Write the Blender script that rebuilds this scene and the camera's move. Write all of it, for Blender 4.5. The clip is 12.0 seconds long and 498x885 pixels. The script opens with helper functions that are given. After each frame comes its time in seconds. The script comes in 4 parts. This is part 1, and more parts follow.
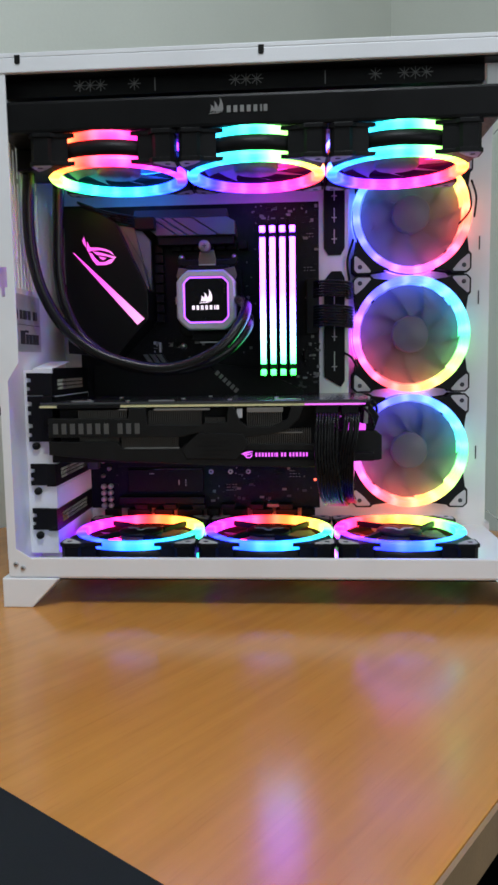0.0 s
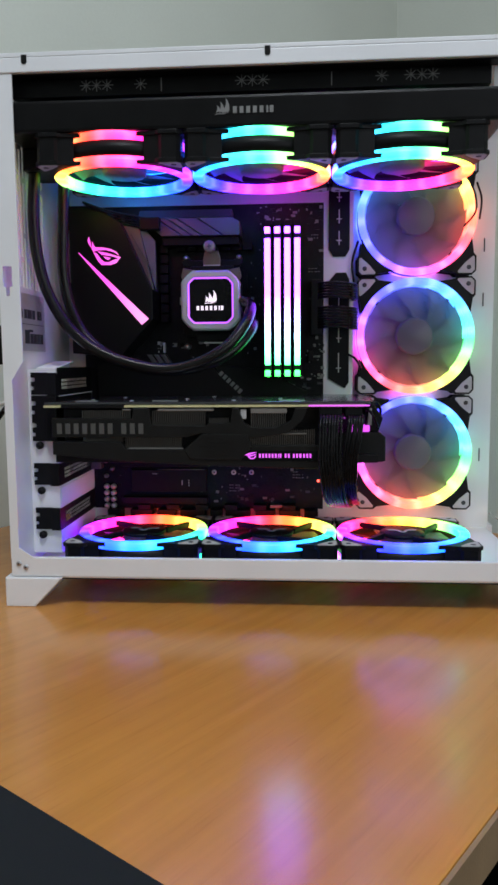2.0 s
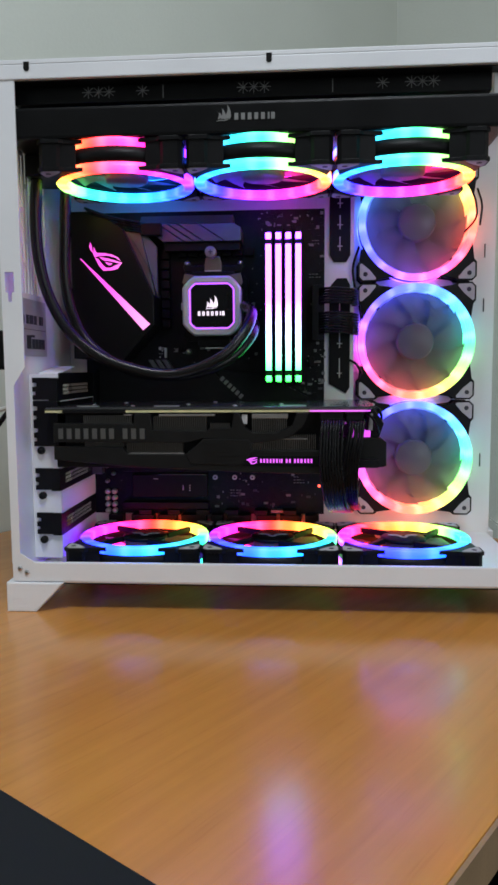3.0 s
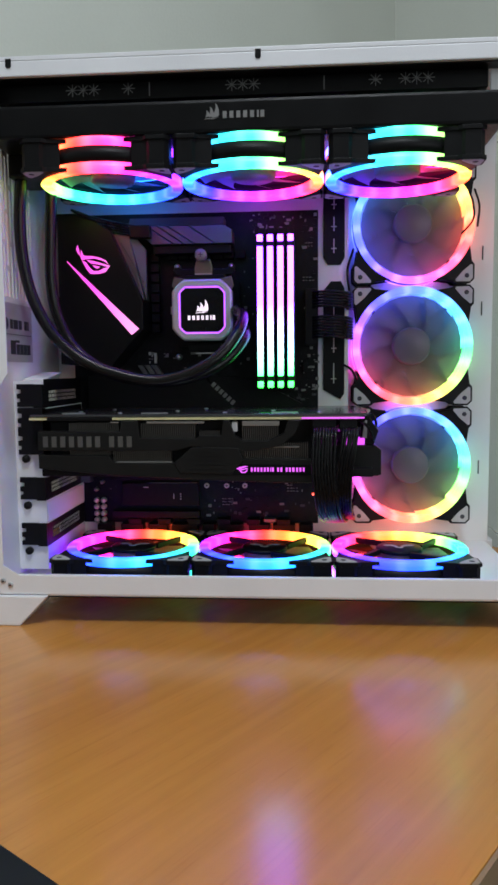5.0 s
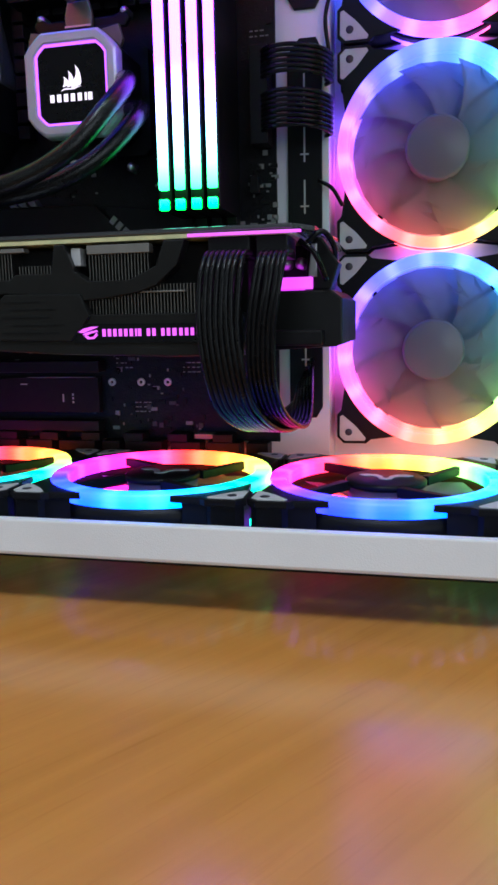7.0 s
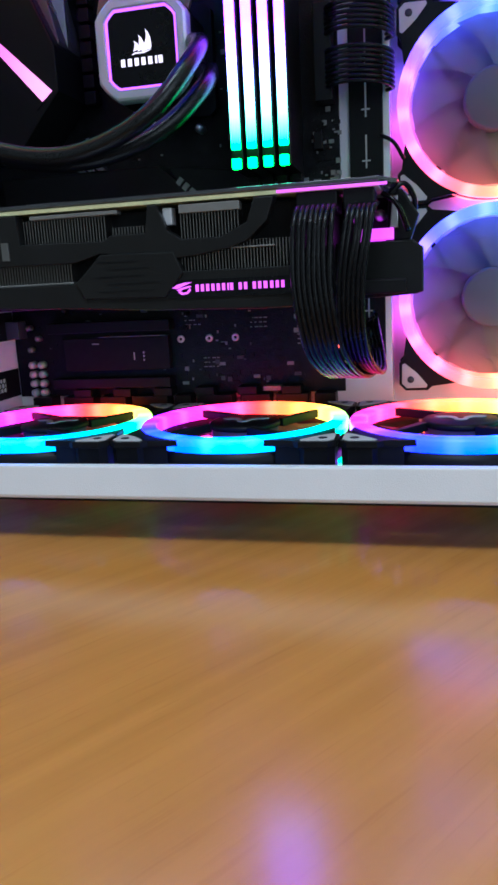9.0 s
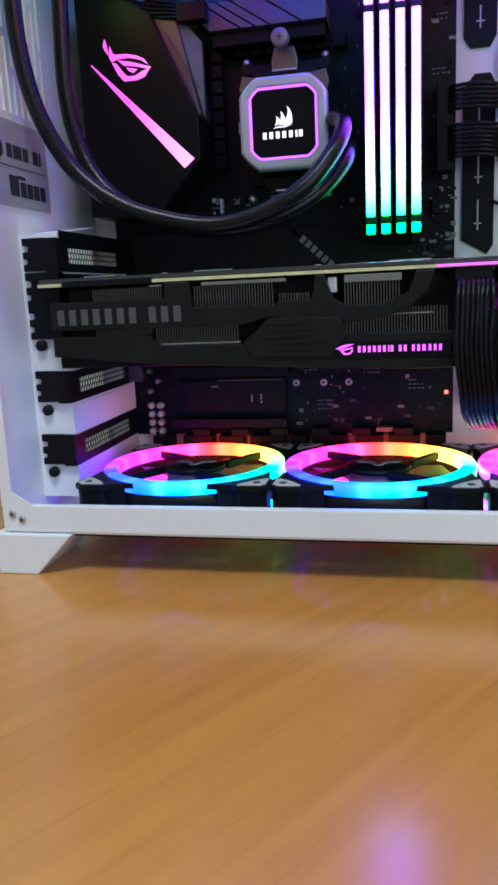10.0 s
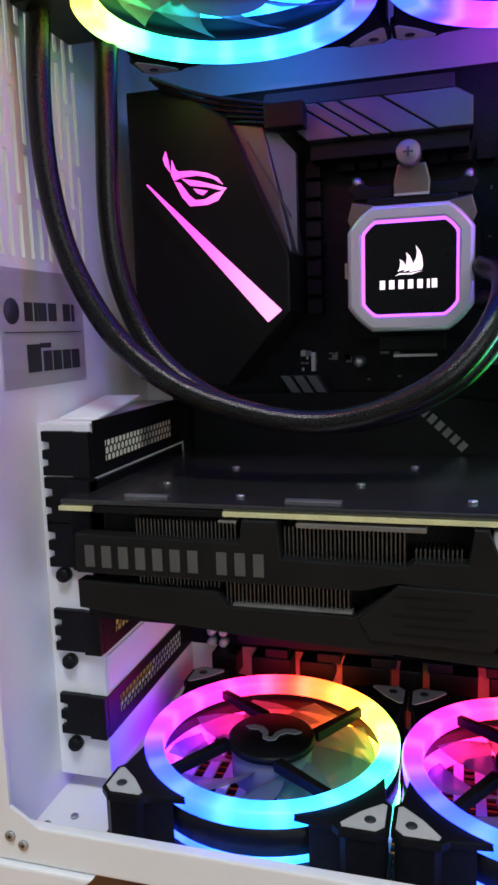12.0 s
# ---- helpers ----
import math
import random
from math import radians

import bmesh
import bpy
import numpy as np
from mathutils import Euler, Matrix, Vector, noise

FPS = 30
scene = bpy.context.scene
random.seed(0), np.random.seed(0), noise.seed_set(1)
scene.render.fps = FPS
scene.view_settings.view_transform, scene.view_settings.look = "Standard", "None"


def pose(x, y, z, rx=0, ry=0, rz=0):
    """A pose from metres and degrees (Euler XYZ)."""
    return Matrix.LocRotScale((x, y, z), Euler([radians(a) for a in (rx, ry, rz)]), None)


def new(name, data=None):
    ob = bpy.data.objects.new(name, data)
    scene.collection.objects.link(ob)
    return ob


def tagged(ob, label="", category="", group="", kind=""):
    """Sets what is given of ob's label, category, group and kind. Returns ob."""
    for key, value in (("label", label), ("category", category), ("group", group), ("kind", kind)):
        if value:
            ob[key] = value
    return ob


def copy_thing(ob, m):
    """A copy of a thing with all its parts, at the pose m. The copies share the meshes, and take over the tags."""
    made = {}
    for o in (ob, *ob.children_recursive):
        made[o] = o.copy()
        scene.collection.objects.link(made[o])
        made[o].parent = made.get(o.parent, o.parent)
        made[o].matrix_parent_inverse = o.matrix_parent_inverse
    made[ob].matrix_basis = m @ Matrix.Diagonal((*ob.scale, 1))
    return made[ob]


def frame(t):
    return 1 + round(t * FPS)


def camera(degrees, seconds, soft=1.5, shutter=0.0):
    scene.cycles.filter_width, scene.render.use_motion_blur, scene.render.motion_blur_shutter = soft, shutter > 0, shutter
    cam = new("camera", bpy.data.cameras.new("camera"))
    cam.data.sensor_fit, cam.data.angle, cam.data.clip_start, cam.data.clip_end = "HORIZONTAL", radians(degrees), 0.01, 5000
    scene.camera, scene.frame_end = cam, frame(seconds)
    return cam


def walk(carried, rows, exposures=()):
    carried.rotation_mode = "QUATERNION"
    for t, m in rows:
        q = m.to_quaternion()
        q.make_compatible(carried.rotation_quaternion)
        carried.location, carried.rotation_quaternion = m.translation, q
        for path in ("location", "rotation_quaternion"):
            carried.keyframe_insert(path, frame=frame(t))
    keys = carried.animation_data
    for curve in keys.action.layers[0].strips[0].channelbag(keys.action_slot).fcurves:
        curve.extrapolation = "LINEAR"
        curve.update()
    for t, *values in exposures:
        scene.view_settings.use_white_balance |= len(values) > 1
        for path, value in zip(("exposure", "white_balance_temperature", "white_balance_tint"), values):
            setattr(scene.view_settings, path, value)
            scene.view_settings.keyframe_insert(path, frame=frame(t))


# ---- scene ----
cam = camera(37.3, 12.0, soft=2.8)
METRES, EYE, TILT, LEAN, TURN = 0.76, 0.2046, 0.0, 0.0, 3.9
ROWS = [
    (0.0, 0.0, 0.0, 0.0, -0.09, -6.21, 0.83),
    (0.5, -0.0006, 0.0003, 0.0003, -0.08, -6.25, 0.79),
    (1.0, -0.0012, 0.0008, 0.0004, 0.01, -6.37, 0.68),
    (1.5, -0.0016, 0.0003, 0.0003, 0.03, -6.31, 0.57),
    (2.0, -0.0018, 0.0003, 0.0008, 0.11, -6.19, 0.44),
    (2.5, -0.0022, -0.0008, 0.0011, 0.08, -5.97, 0.42),
    (3.0, -0.003, -0.0008, 0.0012, 0.12, -5.81, 0.41),
    (5.0, 0.0093, 0.0248, 0.0035, 0.23, -5.53, 0.52),
    (5.5, 0.0497, 0.1417, -0.0032, -0.59, -5.98, 0.63),
    (6.0, 0.1061, 0.291, -0.0227, 1.27, -6.88, 0.29),
    (6.5, 0.1528, 0.3663, -0.0726, 6.74, -8.57, 0.61),
    (8.5, 0.1757, 0.3948, -0.1135, 10.42, -11.12, 1.68),
    (9.0, 0.1190, 0.3438, -0.1010, 9.17, -12.27, 3.01),
    (9.5, 0.0663, 0.3022, -0.0765, 8.55, -12.32, 3.22),
    (10.0, 0.0053, 0.2827, -0.0593, 7.96, -11.52, 2.64),
    (10.5, -0.0421, 0.2850, -0.0318, 7.94, -10.90, 2.31),
    (11.0, -0.0480, 0.3560, -0.0004, 9.17, -10.00, 2.25),
    (11.5, -0.0484, 0.4338, 0.0244, 9.93, -9.17, 2.01),
    (12.0, -0.0535, 0.4790, 0.0440, 11.88, -8.54, 1.78),
]
walk(cam, [(t, pose(0, 0, EYE, TILT, LEAN, TURN) @ pose(METRES * x, METRES * y, METRES * z, 90 + pitch, roll, yaw)) for t, x, y, z, yaw, pitch, roll in ROWS],
     exposures=[(0.0, -0.12, 6450, 10), (2.5, -0.22, 6450, 11), (5.0, -0.24, 6500, 11), (6.5, -0.12, 6200, 9), (8.5, 0.05, 5500, 5), (9.0, 0.05, 5500, 5), (10.0, 0.10, 5800, 7), (10.5, 0.12, 6200, 9), (11.5, 0.18, 6500, 10), (12.0, 0.05, 6600, 10)])

# ---- world and large lights ----
DESK_AT, DESK_TURN = (-0.41, 0.86), -34.5      # the back left desk edge, along the wall


def room(v, u, z=0.0, turn=0.0):
    """A pose in the room's own axes: v out from the left wall, u along it."""
    return pose(DESK_AT[0], DESK_AT[1], 0, 0, 0, DESK_TURN) @ pose(v, u, z, 0, 0, turn)


world = bpy.data.worlds.new("sky")
scene.world = world
world.use_nodes = True
wn = world.node_tree
sky = wn.nodes.new("ShaderNodeTexSky")
sky.sky_type, sky.sun_disc, sky.sun_elevation, sky.sun_rotation = "NISHITA", False, radians(40), radians(200)
wn.nodes["Background"].inputs[1].default_value = 0.1
wn.links.new(sky.outputs[0], wn.nodes["Background"].inputs[0])


def area_lamp(name, m, sx, sy, watts, colour):
    d = bpy.data.lights.new(name, "AREA")
    d.shape, d.size, d.size_y, d.energy, d.color = "RECTANGLE", sx, sy, watts, colour
    ob = new(name, d)
    ob.matrix_world = m
    return ob


# Unseen fill lamp added in the east wall to light front and left faces.
FILL_WATTS, CEILING_WATTS = 14.0, 26.0
area_lamp("side_fill", room(2.97, -0.9, 0.75) @ pose(0, 0, 0, 90, 0, 90), 1.4, 1.3, FILL_WATTS, (0.93, 0.97, 1.0))
area_lamp("ceiling_lamp_light", room(1.05, -0.65, 1.84), 0.6, 0.4, CEILING_WATTS, (0.86, 0.93, 1.0))

# ---- materials ----


def nodes_of(name):
    m = bpy.data.materials.new(name)
    m.use_nodes = True
    t = m.node_tree
    return m, t, t.nodes["Principled BSDF"], t.nodes.new, t.links.new


def surface(name, colour, rough=0.5, metal=0.0, vary=0.12, scale=30.0, fine=600.0, bump=0.05, coat=0.0, stretch=(1, 1, 1), spec=0.5):
    """A painted, moulded or metal surface: colour that drifts at two scales, uneven gloss and fine relief."""
    m, t, p, node, link = nodes_of(name)
    co = node("ShaderNodeTexCoord")
    mp = node("ShaderNodeMapping")
    mp.inputs["Scale"].default_value = stretch
    link(co.outputs["Object"], mp.inputs["Vector"])
    n1, n2 = node("ShaderNodeTexNoise"), node("ShaderNodeTexNoise")
    n1.inputs["Scale"].default_value, n2.inputs["Scale"].default_value = scale, fine
    n1.inputs["Detail"].default_value, n2.inputs["Detail"].default_value = 4, 2
    link(mp.outputs[0], n1.inputs["Vector"])
    link(mp.outputs[0], n2.inputs["Vector"])
    add = node("ShaderNodeMath")
    add.operation = "MULTIPLY_ADD"
    add.inputs[1].default_value = 0.35
    link(n2.outputs[0], add.inputs[0])
    link(n1.outputs[0], add.inputs[2])
    ramp = node("ShaderNodeMapRange")
    ramp.inputs["From Min"].default_value, ramp.inputs["From Max"].default_value = 0.4, 0.95
    ramp.inputs["To Min"].default_value, ramp.inputs["To Max"].default_value = 1 - vary, 1 + vary
    link(add.outputs[0], ramp.inputs[0])
    mul = node("ShaderNodeVectorMath")
    mul.operation = "SCALE"
    mul.inputs[0].default_value = colour
    link(ramp.outputs[0], mul.inputs["Scale"])
    link(mul.outputs[0], p.inputs["Base Color"])
    rr = node("ShaderNodeMapRange")
    rr.inputs["To Min"].default_value, rr.inputs["To Max"].default_value = max(rough - 0.08, 0.02), min(rough + 0.08, 1)
    link(n1.outputs[0], rr.inputs[0])
    link(rr.outputs[0], p.inputs["Roughness"])
    p.inputs["Metallic"].default_value, p.inputs["Coat Weight"].default_value = metal, coat
    p.inputs["Specular IOR Level"].default_value = spec
    if bump:
        b = node("ShaderNodeBump")
        b.inputs["Strength"].default_value, b.inputs["Distance"].default_value = bump, 0.001
        link(n2.outputs[0], b.inputs["Height"])
        link(b.outputs[0], p.inputs["Normal"])
    return m


def glow(name, colour, strength):
    m, t, p, node, link = nodes_of(name)
    p.inputs["Base Color"].default_value = (0.2, 0.2, 0.2, 1)
    p.inputs["Roughness"].default_value = 0.4
    p.inputs["Emission Color"].default_value = (*colour, 1)
    p.inputs["Emission Strength"].default_value = strength
    return m


def fade_glow(name, axis, a, b, first, last, strength):
    """A diode strip whose colour runs from one end to the other along a local axis."""
    m, t, p, node, link = nodes_of(name)
    co, sep, span = node("ShaderNodeTexCoord"), node("ShaderNodeSeparateXYZ"), node("ShaderNodeMapRange")
    span.inputs["From Min"].default_value, span.inputs["From Max"].default_value = a, b
    link(co.outputs["Object"], sep.inputs[0])
    link(sep.outputs[axis], span.inputs[0])
    ramp = node("ShaderNodeValToRGB")
    ramp.color_ramp.interpolation = "EASE"
    ramp.color_ramp.elements[0].color, ramp.color_ramp.elements[1].color = (*first, 1), (*last, 1)
    link(span.outputs[0], ramp.inputs[0])
    link(ramp.outputs[0], p.inputs["Emission Color"])
    p.inputs["Emission Strength"].default_value = strength
    p.inputs["Base Color"].default_value, p.inputs["Roughness"].default_value = (0.2, 0.2, 0.2, 1), 0.4
    return m


RAINBOW = [(0.0, (0.0, 0.055, 1.0)), (0.11, (0.005, 0.004, 1.0)), (0.23, (0.22, 0.004, 0.95)), (0.34, (1.0, 0.004, 0.20)),
           (0.44, (1.0, 0.014, 0.010)), (0.53, (1.0, 0.15, 0.012)), (0.63, (0.30, 0.62, 0.05)), (0.74, (0.004, 0.58, 0.16)), (0.87, (0.0, 0.22, 0.85))]


def ring_glow(name, phase, strength, pale):
    """A ring of coloured diodes behind a frosted band: the hue runs once round, a little brighter over each diode."""
    m, t, p, node, link = nodes_of(name)
    co, grad = node("ShaderNodeTexCoord"), node("ShaderNodeTexGradient")
    grad.gradient_type = "RADIAL"
    link(co.outputs["Object"], grad.inputs[0])
    shift, wrap = node("ShaderNodeMath"), node("ShaderNodeMath")
    shift.inputs[1].default_value, wrap.operation = phase + 1.0, "FRACT"
    link(grad.outputs["Fac"], shift.inputs[0])
    link(shift.outputs[0], wrap.inputs[0])
    ramp = node("ShaderNodeValToRGB")
    el = ramp.color_ramp.elements
    el[0].position, el[0].color = 0.0, (*RAINBOW[0][1], 1)
    el[1].position, el[1].color = 1.0, (*RAINBOW[0][1], 1)
    for at, c in RAINBOW[1:]:
        e = el.new(at)
        e.color = (*c, 1)
    link(wrap.outputs[0], ramp.inputs[0])
    many, wave = node("ShaderNodeMath"), node("ShaderNodeMath")
    many.operation, many.inputs[1].default_value = "MULTIPLY", 16 * 2 * math.pi
    wave.operation = "SINE"
    link(grad.outputs["Fac"], many.inputs[0])
    link(many.outputs[0], wave.inputs[0])
    power = node("ShaderNodeMapRange")
    power.inputs["From Min"].default_value = -1.0
    power.inputs["To Min"].default_value, power.inputs["To Max"].default_value = strength * 0.86, strength * 1.16
    link(wave.outputs[0], power.inputs[0])
    white = node("ShaderNodeMix")
    white.data_type = "RGBA"
    spot = node("ShaderNodeMapRange")
    spot.inputs["From Min"].default_value, spot.inputs["To Min"].default_value, spot.inputs["To Max"].default_value = 0.1, pale, pale * 1.5 + 0.006
    link(wave.outputs[0], spot.inputs[0])
    link(spot.outputs[0], white.inputs[0])
    white.inputs[7].default_value = (1, 1, 1, 1)
    link(ramp.outputs[0], white.inputs[6])
    link(white.outputs[2], p.inputs["Emission Color"])
    link(power.outputs[0], p.inputs["Emission Strength"])
    p.inputs["Base Color"].default_value, p.inputs["Roughness"].default_value = (0.12, 0.12, 0.12, 1), 0.4
    return m


def frosted(name, colour, clear):
    """Thin milky plastic that lets light through."""
    m, t, p, node, link = nodes_of(name)
    p.inputs["Base Color"].default_value, p.inputs["Roughness"].default_value = (*colour, 1), 0.35
    tl, tr, m1, m2 = node("ShaderNodeBsdfTranslucent"), node("ShaderNodeBsdfTransparent"), node("ShaderNodeMixShader"), node("ShaderNodeMixShader")
    tl.inputs[0].default_value = (*colour, 1)
    m1.inputs[0].default_value, m2.inputs[0].default_value = 0.5, clear
    link(p.outputs[0], m1.inputs[1])
    link(tl.outputs[0], m1.inputs[2])
    link(m1.outputs[0], m2.inputs[1])
    link(tr.outputs[0], m2.inputs[2])
    link(m2.outputs[0], t.nodes["Material Output"].inputs[0])
    return m


def wood(name):
    """Honey-coloured beech laminate, sealed, with the grain along local y."""
    m, t, p, node, link = nodes_of(name)
    co = node("ShaderNodeTexCoord")

    def noise_tex(sx, sy, detail, dist=0.0):
        mp, n = node("ShaderNodeMapping"), node("ShaderNodeTexNoise")
        mp.inputs["Scale"].default_value = (sx, sy, 20)
        n.inputs["Scale"].default_value, n.inputs["Detail"].default_value, n.inputs["Distortion"].default_value = 1.0, detail, dist
        link(co.outputs["Object"], mp.inputs[0])
        link(mp.outputs[0], n.inputs["Vector"])
        return n
    broad, grain, pores = noise_tex(5, 0.9, 3, 0.6), noise_tex(120, 5, 5, 0.4), noise_tex(500, 26, 2)
    r1 = node("ShaderNodeValToRGB")
    r1.color_ramp.elements[0].position, r1.color_ramp.elements[1].position = 0.3, 0.72
    r1.color_ramp.elements[0].color, r1.color_ramp.elements[1].color = (0.495, 0.205, 0.038, 1), (0.595, 0.265, 0.058, 1)
    link(broad.outputs[0], r1.inputs[0])
    r2 = node("ShaderNodeValToRGB")
    r2.color_ramp.elements[0].position, r2.color_ramp.elements[1].position = 0.34, 0.66
    r2.color_ramp.elements[0].color, r2.color_ramp.elements[1].color = (0.915, 0.89, 0.865, 1), (1.04, 1.03, 1.025, 1)
    link(grain.outputs[0], r2.inputs[0])
    r3 = node("ShaderNodeValToRGB")
    r3.color_ramp.elements[0].position, r3.color_ramp.elements[1].position = 0.28, 0.42
    r3.color_ramp.elements[0].color, r3.color_ramp.elements[1].color = (0.93, 0.90, 0.87, 1), (1, 1, 1, 1)
    link(pores.outputs[0], r3.inputs[0])
    a, b = node("ShaderNodeMix"), node("ShaderNodeMix")
    for mix, x, y in ((a, r1.outputs[0], r2.outputs[0]), (b, a.outputs[2], r3.outputs[0])):
        mix.data_type, mix.blend_type = "RGBA", "MULTIPLY"
        mix.inputs[0].default_value = 1.0
        link(x, mix.inputs[6])
        link(y, mix.inputs[7])
    link(b.outputs[2], p.inputs["Base Color"])
    rr = node("ShaderNodeMapRange")
    rr.inputs["To Min"].default_value, rr.inputs["To Max"].default_value = 0.19, 0.27
    link(grain.outputs[0], rr.inputs[0])
    link(rr.outputs[0], p.inputs["Roughness"])
    p.inputs["Coat Weight"].default_value, p.inputs["Coat Roughness"].default_value = 0.45, 0.16
    bp = node("ShaderNodeBump")
    bp.inputs["Strength"].default_value, bp.inputs["Distance"].default_value = 0.12, 0.0004
    link(grain.outputs[0], bp.inputs["Height"])
    link(bp.outputs[0], p.inputs["Normal"])
    return m


def braid(name):
    """Black braided sleeve: fine crossing threads that catch the light."""
    m, t, p, node, link = nodes_of(name)
    co, vo = node("ShaderNodeTexCoord"), node("ShaderNodeTexVoronoi")
    vo.inputs["Scale"].default_value = 2300
    link(co.outputs["Object"], vo.inputs["Vector"])
    r = node("ShaderNodeValToRGB")
    r.color_ramp.elements[0].position, r.color_ramp.elements[1].position = 0.1, 0.75
    r.color_ramp.elements[0].color, r.color_ramp.elements[1].color = (0.016, 0.016, 0.017, 1), (0.0015, 0.0018, 0.002, 1)
    link(vo.outputs["Distance"], r.inputs[0])
    link(r.outputs[0], p.inputs["Base Color"])
    b = node("ShaderNodeBump")
    b.inputs["Strength"].default_value, b.inputs["Distance"].default_value = 0.22, 0.0003
    link(vo.outputs["Distance"], b.inputs["Height"])
    link(b.outputs[0], p.inputs["Normal"])
    p.inputs["Roughness"].default_value, p.inputs["Specular IOR Level"].default_value = 0.20, 0.26
    return m


def glass(name):
    m, t, p, node, link = nodes_of(name)
    p.inputs["Base Color"].default_value, p.inputs["Roughness"].default_value = (0.93, 0.96, 0.94, 1), 0.01
    p.inputs["Transmission Weight"].default_value, p.inputs["IOR"].default_value = 1.0, 1.05
    return m


WHITE = surface("white_powder_coat", (0.76, 0.77, 0.80), 0.42, vary=0.05, scale=14, fine=1400, bump=0.12)
WALLPAINT = surface("pale_wall_paint", (0.64, 0.67, 0.615), 0.85, vary=0.05, scale=3, fine=220, bump=0.25)
CEILPAINT = surface("white_ceiling_paint", (0.78, 0.78, 0.76), 0.9, vary=0.04, scale=3, fine=150, bump=0.2)
CARPET = surface("dark_carpet", (0.05, 0.05, 0.055), 0.95, vary=0.35, scale=25, fine=900, bump=0.6)
BLACK = surface("black_plastic", (0.006, 0.006, 0.007), 0.42, vary=0.25, scale=40, fine=1800, bump=0.1, spec=0.14)
SATIN = surface("black_coated_metal", (0.0055, 0.0055, 0.0062), 0.33, vary=0.25, scale=30, fine=2200, bump=0.14, spec=0.14)
SHROUD = surface("dark_grey_shroud", (0.0105, 0.0105, 0.0105), 0.36, vary=0.15, scale=40, fine=2500, bump=0.15, spec=0.14)
GUN = surface("gunmetal_backplate", (0.105, 0.105, 0.115), 0.17, metal=0.85, vary=0.2, scale=20, fine=900, bump=0.05, stretch=(0.2, 6, 6))
PCB = surface("black_circuit_board", (0.005, 0.005, 0.007), 0.38, vary=0.6, scale=160, fine=900, bump=0.3, spec=0.14)
CHIP = surface("black_chip", (0.006, 0.006, 0.007), 0.5, vary=0.3, scale=200, fine=2000, bump=0.1, spec=0.14)
STEEL = surface("bright_steel", (0.45, 0.45, 0.47), 0.42, metal=1.0, vary=0.15, scale=60, fine=1500, bump=0.05)
ALU = surface("grey_heatsink", (0.10, 0.10, 0.11), 0.42, metal=0.6, vary=0.12, scale=50, fine=2000, bump=0.1)
FIN = surface("fin_aluminium", (0.17, 0.16, 0.155), 0.45, metal=1.0, vary=0.2, scale=80, fine=1200, bump=0.05)
DULLEDGE = surface("dull_plate_edge", (0.20, 0.19, 0.18), 0.42, metal=0.5, vary=0.15, scale=60, fine=1500, bump=0.05)
RUBBER = surface("grey_rubber", (0.46, 0.46, 0.47), 0.7, vary=0.12, scale=90, fine=1600, bump=0.2)
BADGE = surface("brushed_badge", (0.52, 0.52, 0.54), 0.40, metal=0.4, vary=0.1, scale=30, fine=1200, bump=0.06, stretch=(1, 1, 8))
INK = surface("dark_print", (0.03, 0.03, 0.04), 0.5, vary=0.1, bump=0)
SILVERINK = surface("silver_print", (0.50, 0.50, 0.52), 0.4, metal=0.3, vary=0.1, bump=0)
DULLINK = surface("dull_silver_print", (0.20, 0.20, 0.20), 0.45, vary=0.1, bump=0)
GREYINK = surface("grey_print", (0.17, 0.17, 0.17), 0.45, vary=0.1, bump=0)
FAINTINK = surface("faint_print", (0.075, 0.075, 0.072), 0.45, vary=0.1, bump=0)
PALEINK = surface("pale_print", (0.46, 0.46, 0.45), 0.5, vary=0.1, bump=0)
EDGE = surface("board_edge", (0.58, 0.56, 0.30), 0.5, vary=0.15, scale=120, bump=0.05)
PUMPRIM = surface("silver_pump_rim", (0.58, 0.58, 0.60), 0.34, metal=0.3, vary=0.06, scale=60, fine=1800, bump=0.05)
SCREEN = surface("black_gloss", (0.004, 0.004, 0.005), 0.14, vary=0.2, bump=0, spec=0.15)
CABLE = surface("black_cable", (0.005, 0.005, 0.006), 0.28, vary=0.2, scale=60, fine=1500, bump=0.12, spec=0.17)
WHITECABLE = surface("white_cable", (0.74, 0.74, 0.73), 0.45, vary=0.05, bump=0.05)
MAT = surface("dark_desk_pad", (0.010, 0.013, 0.015), 0.75, vary=0.15, scale=30, fine=2200, bump=0.25, spec=0.2)
DESKEDGE = surface("desk_edge_band", (0.30, 0.19, 0.10), 0.45, vary=0.15, scale=40, fine=600, bump=0.1)
WOOD = wood("honey_beech_laminate")
HOSE = braid("braided_sleeve")
BLADE = frosted("frosted_blade", (0.36, 0.36, 0.37), 0.14)
HUBPLASTIC = frosted("smoky_hub", (0.24, 0.24, 0.27), 0.06)
PANE = glass("clear_glass")
LED = 8.5
RING_A, RING_B = ring_glow("diode_ring", 0.0, LED, 0.010), ring_glow("diode_ring_turned", -0.35, LED, 0.010)
RING_C, RING_D = ring_glow("diode_ring_low", 0.20, LED * 0.8, 0.008), ring_glow("diode_ring_corner", 0.28, LED * 0.8, 0.008)
RING_SIDE = ring_glow("diode_ring_side", 0.0, LED * 0.56, 0.055)
RAMGLOW = fade_glow("memory_light", 2, -0.072, 0.010, (0.014, 0.62, 0.030), (0.24, 0.040, 1.0), 20.0)
PUMPGLOW = glow("pump_light", (0.45, 0.08, 1.0), 2.4)
LOGOGLOW = glow("logo_light", (1.0, 0.86, 1.0), 1.3)
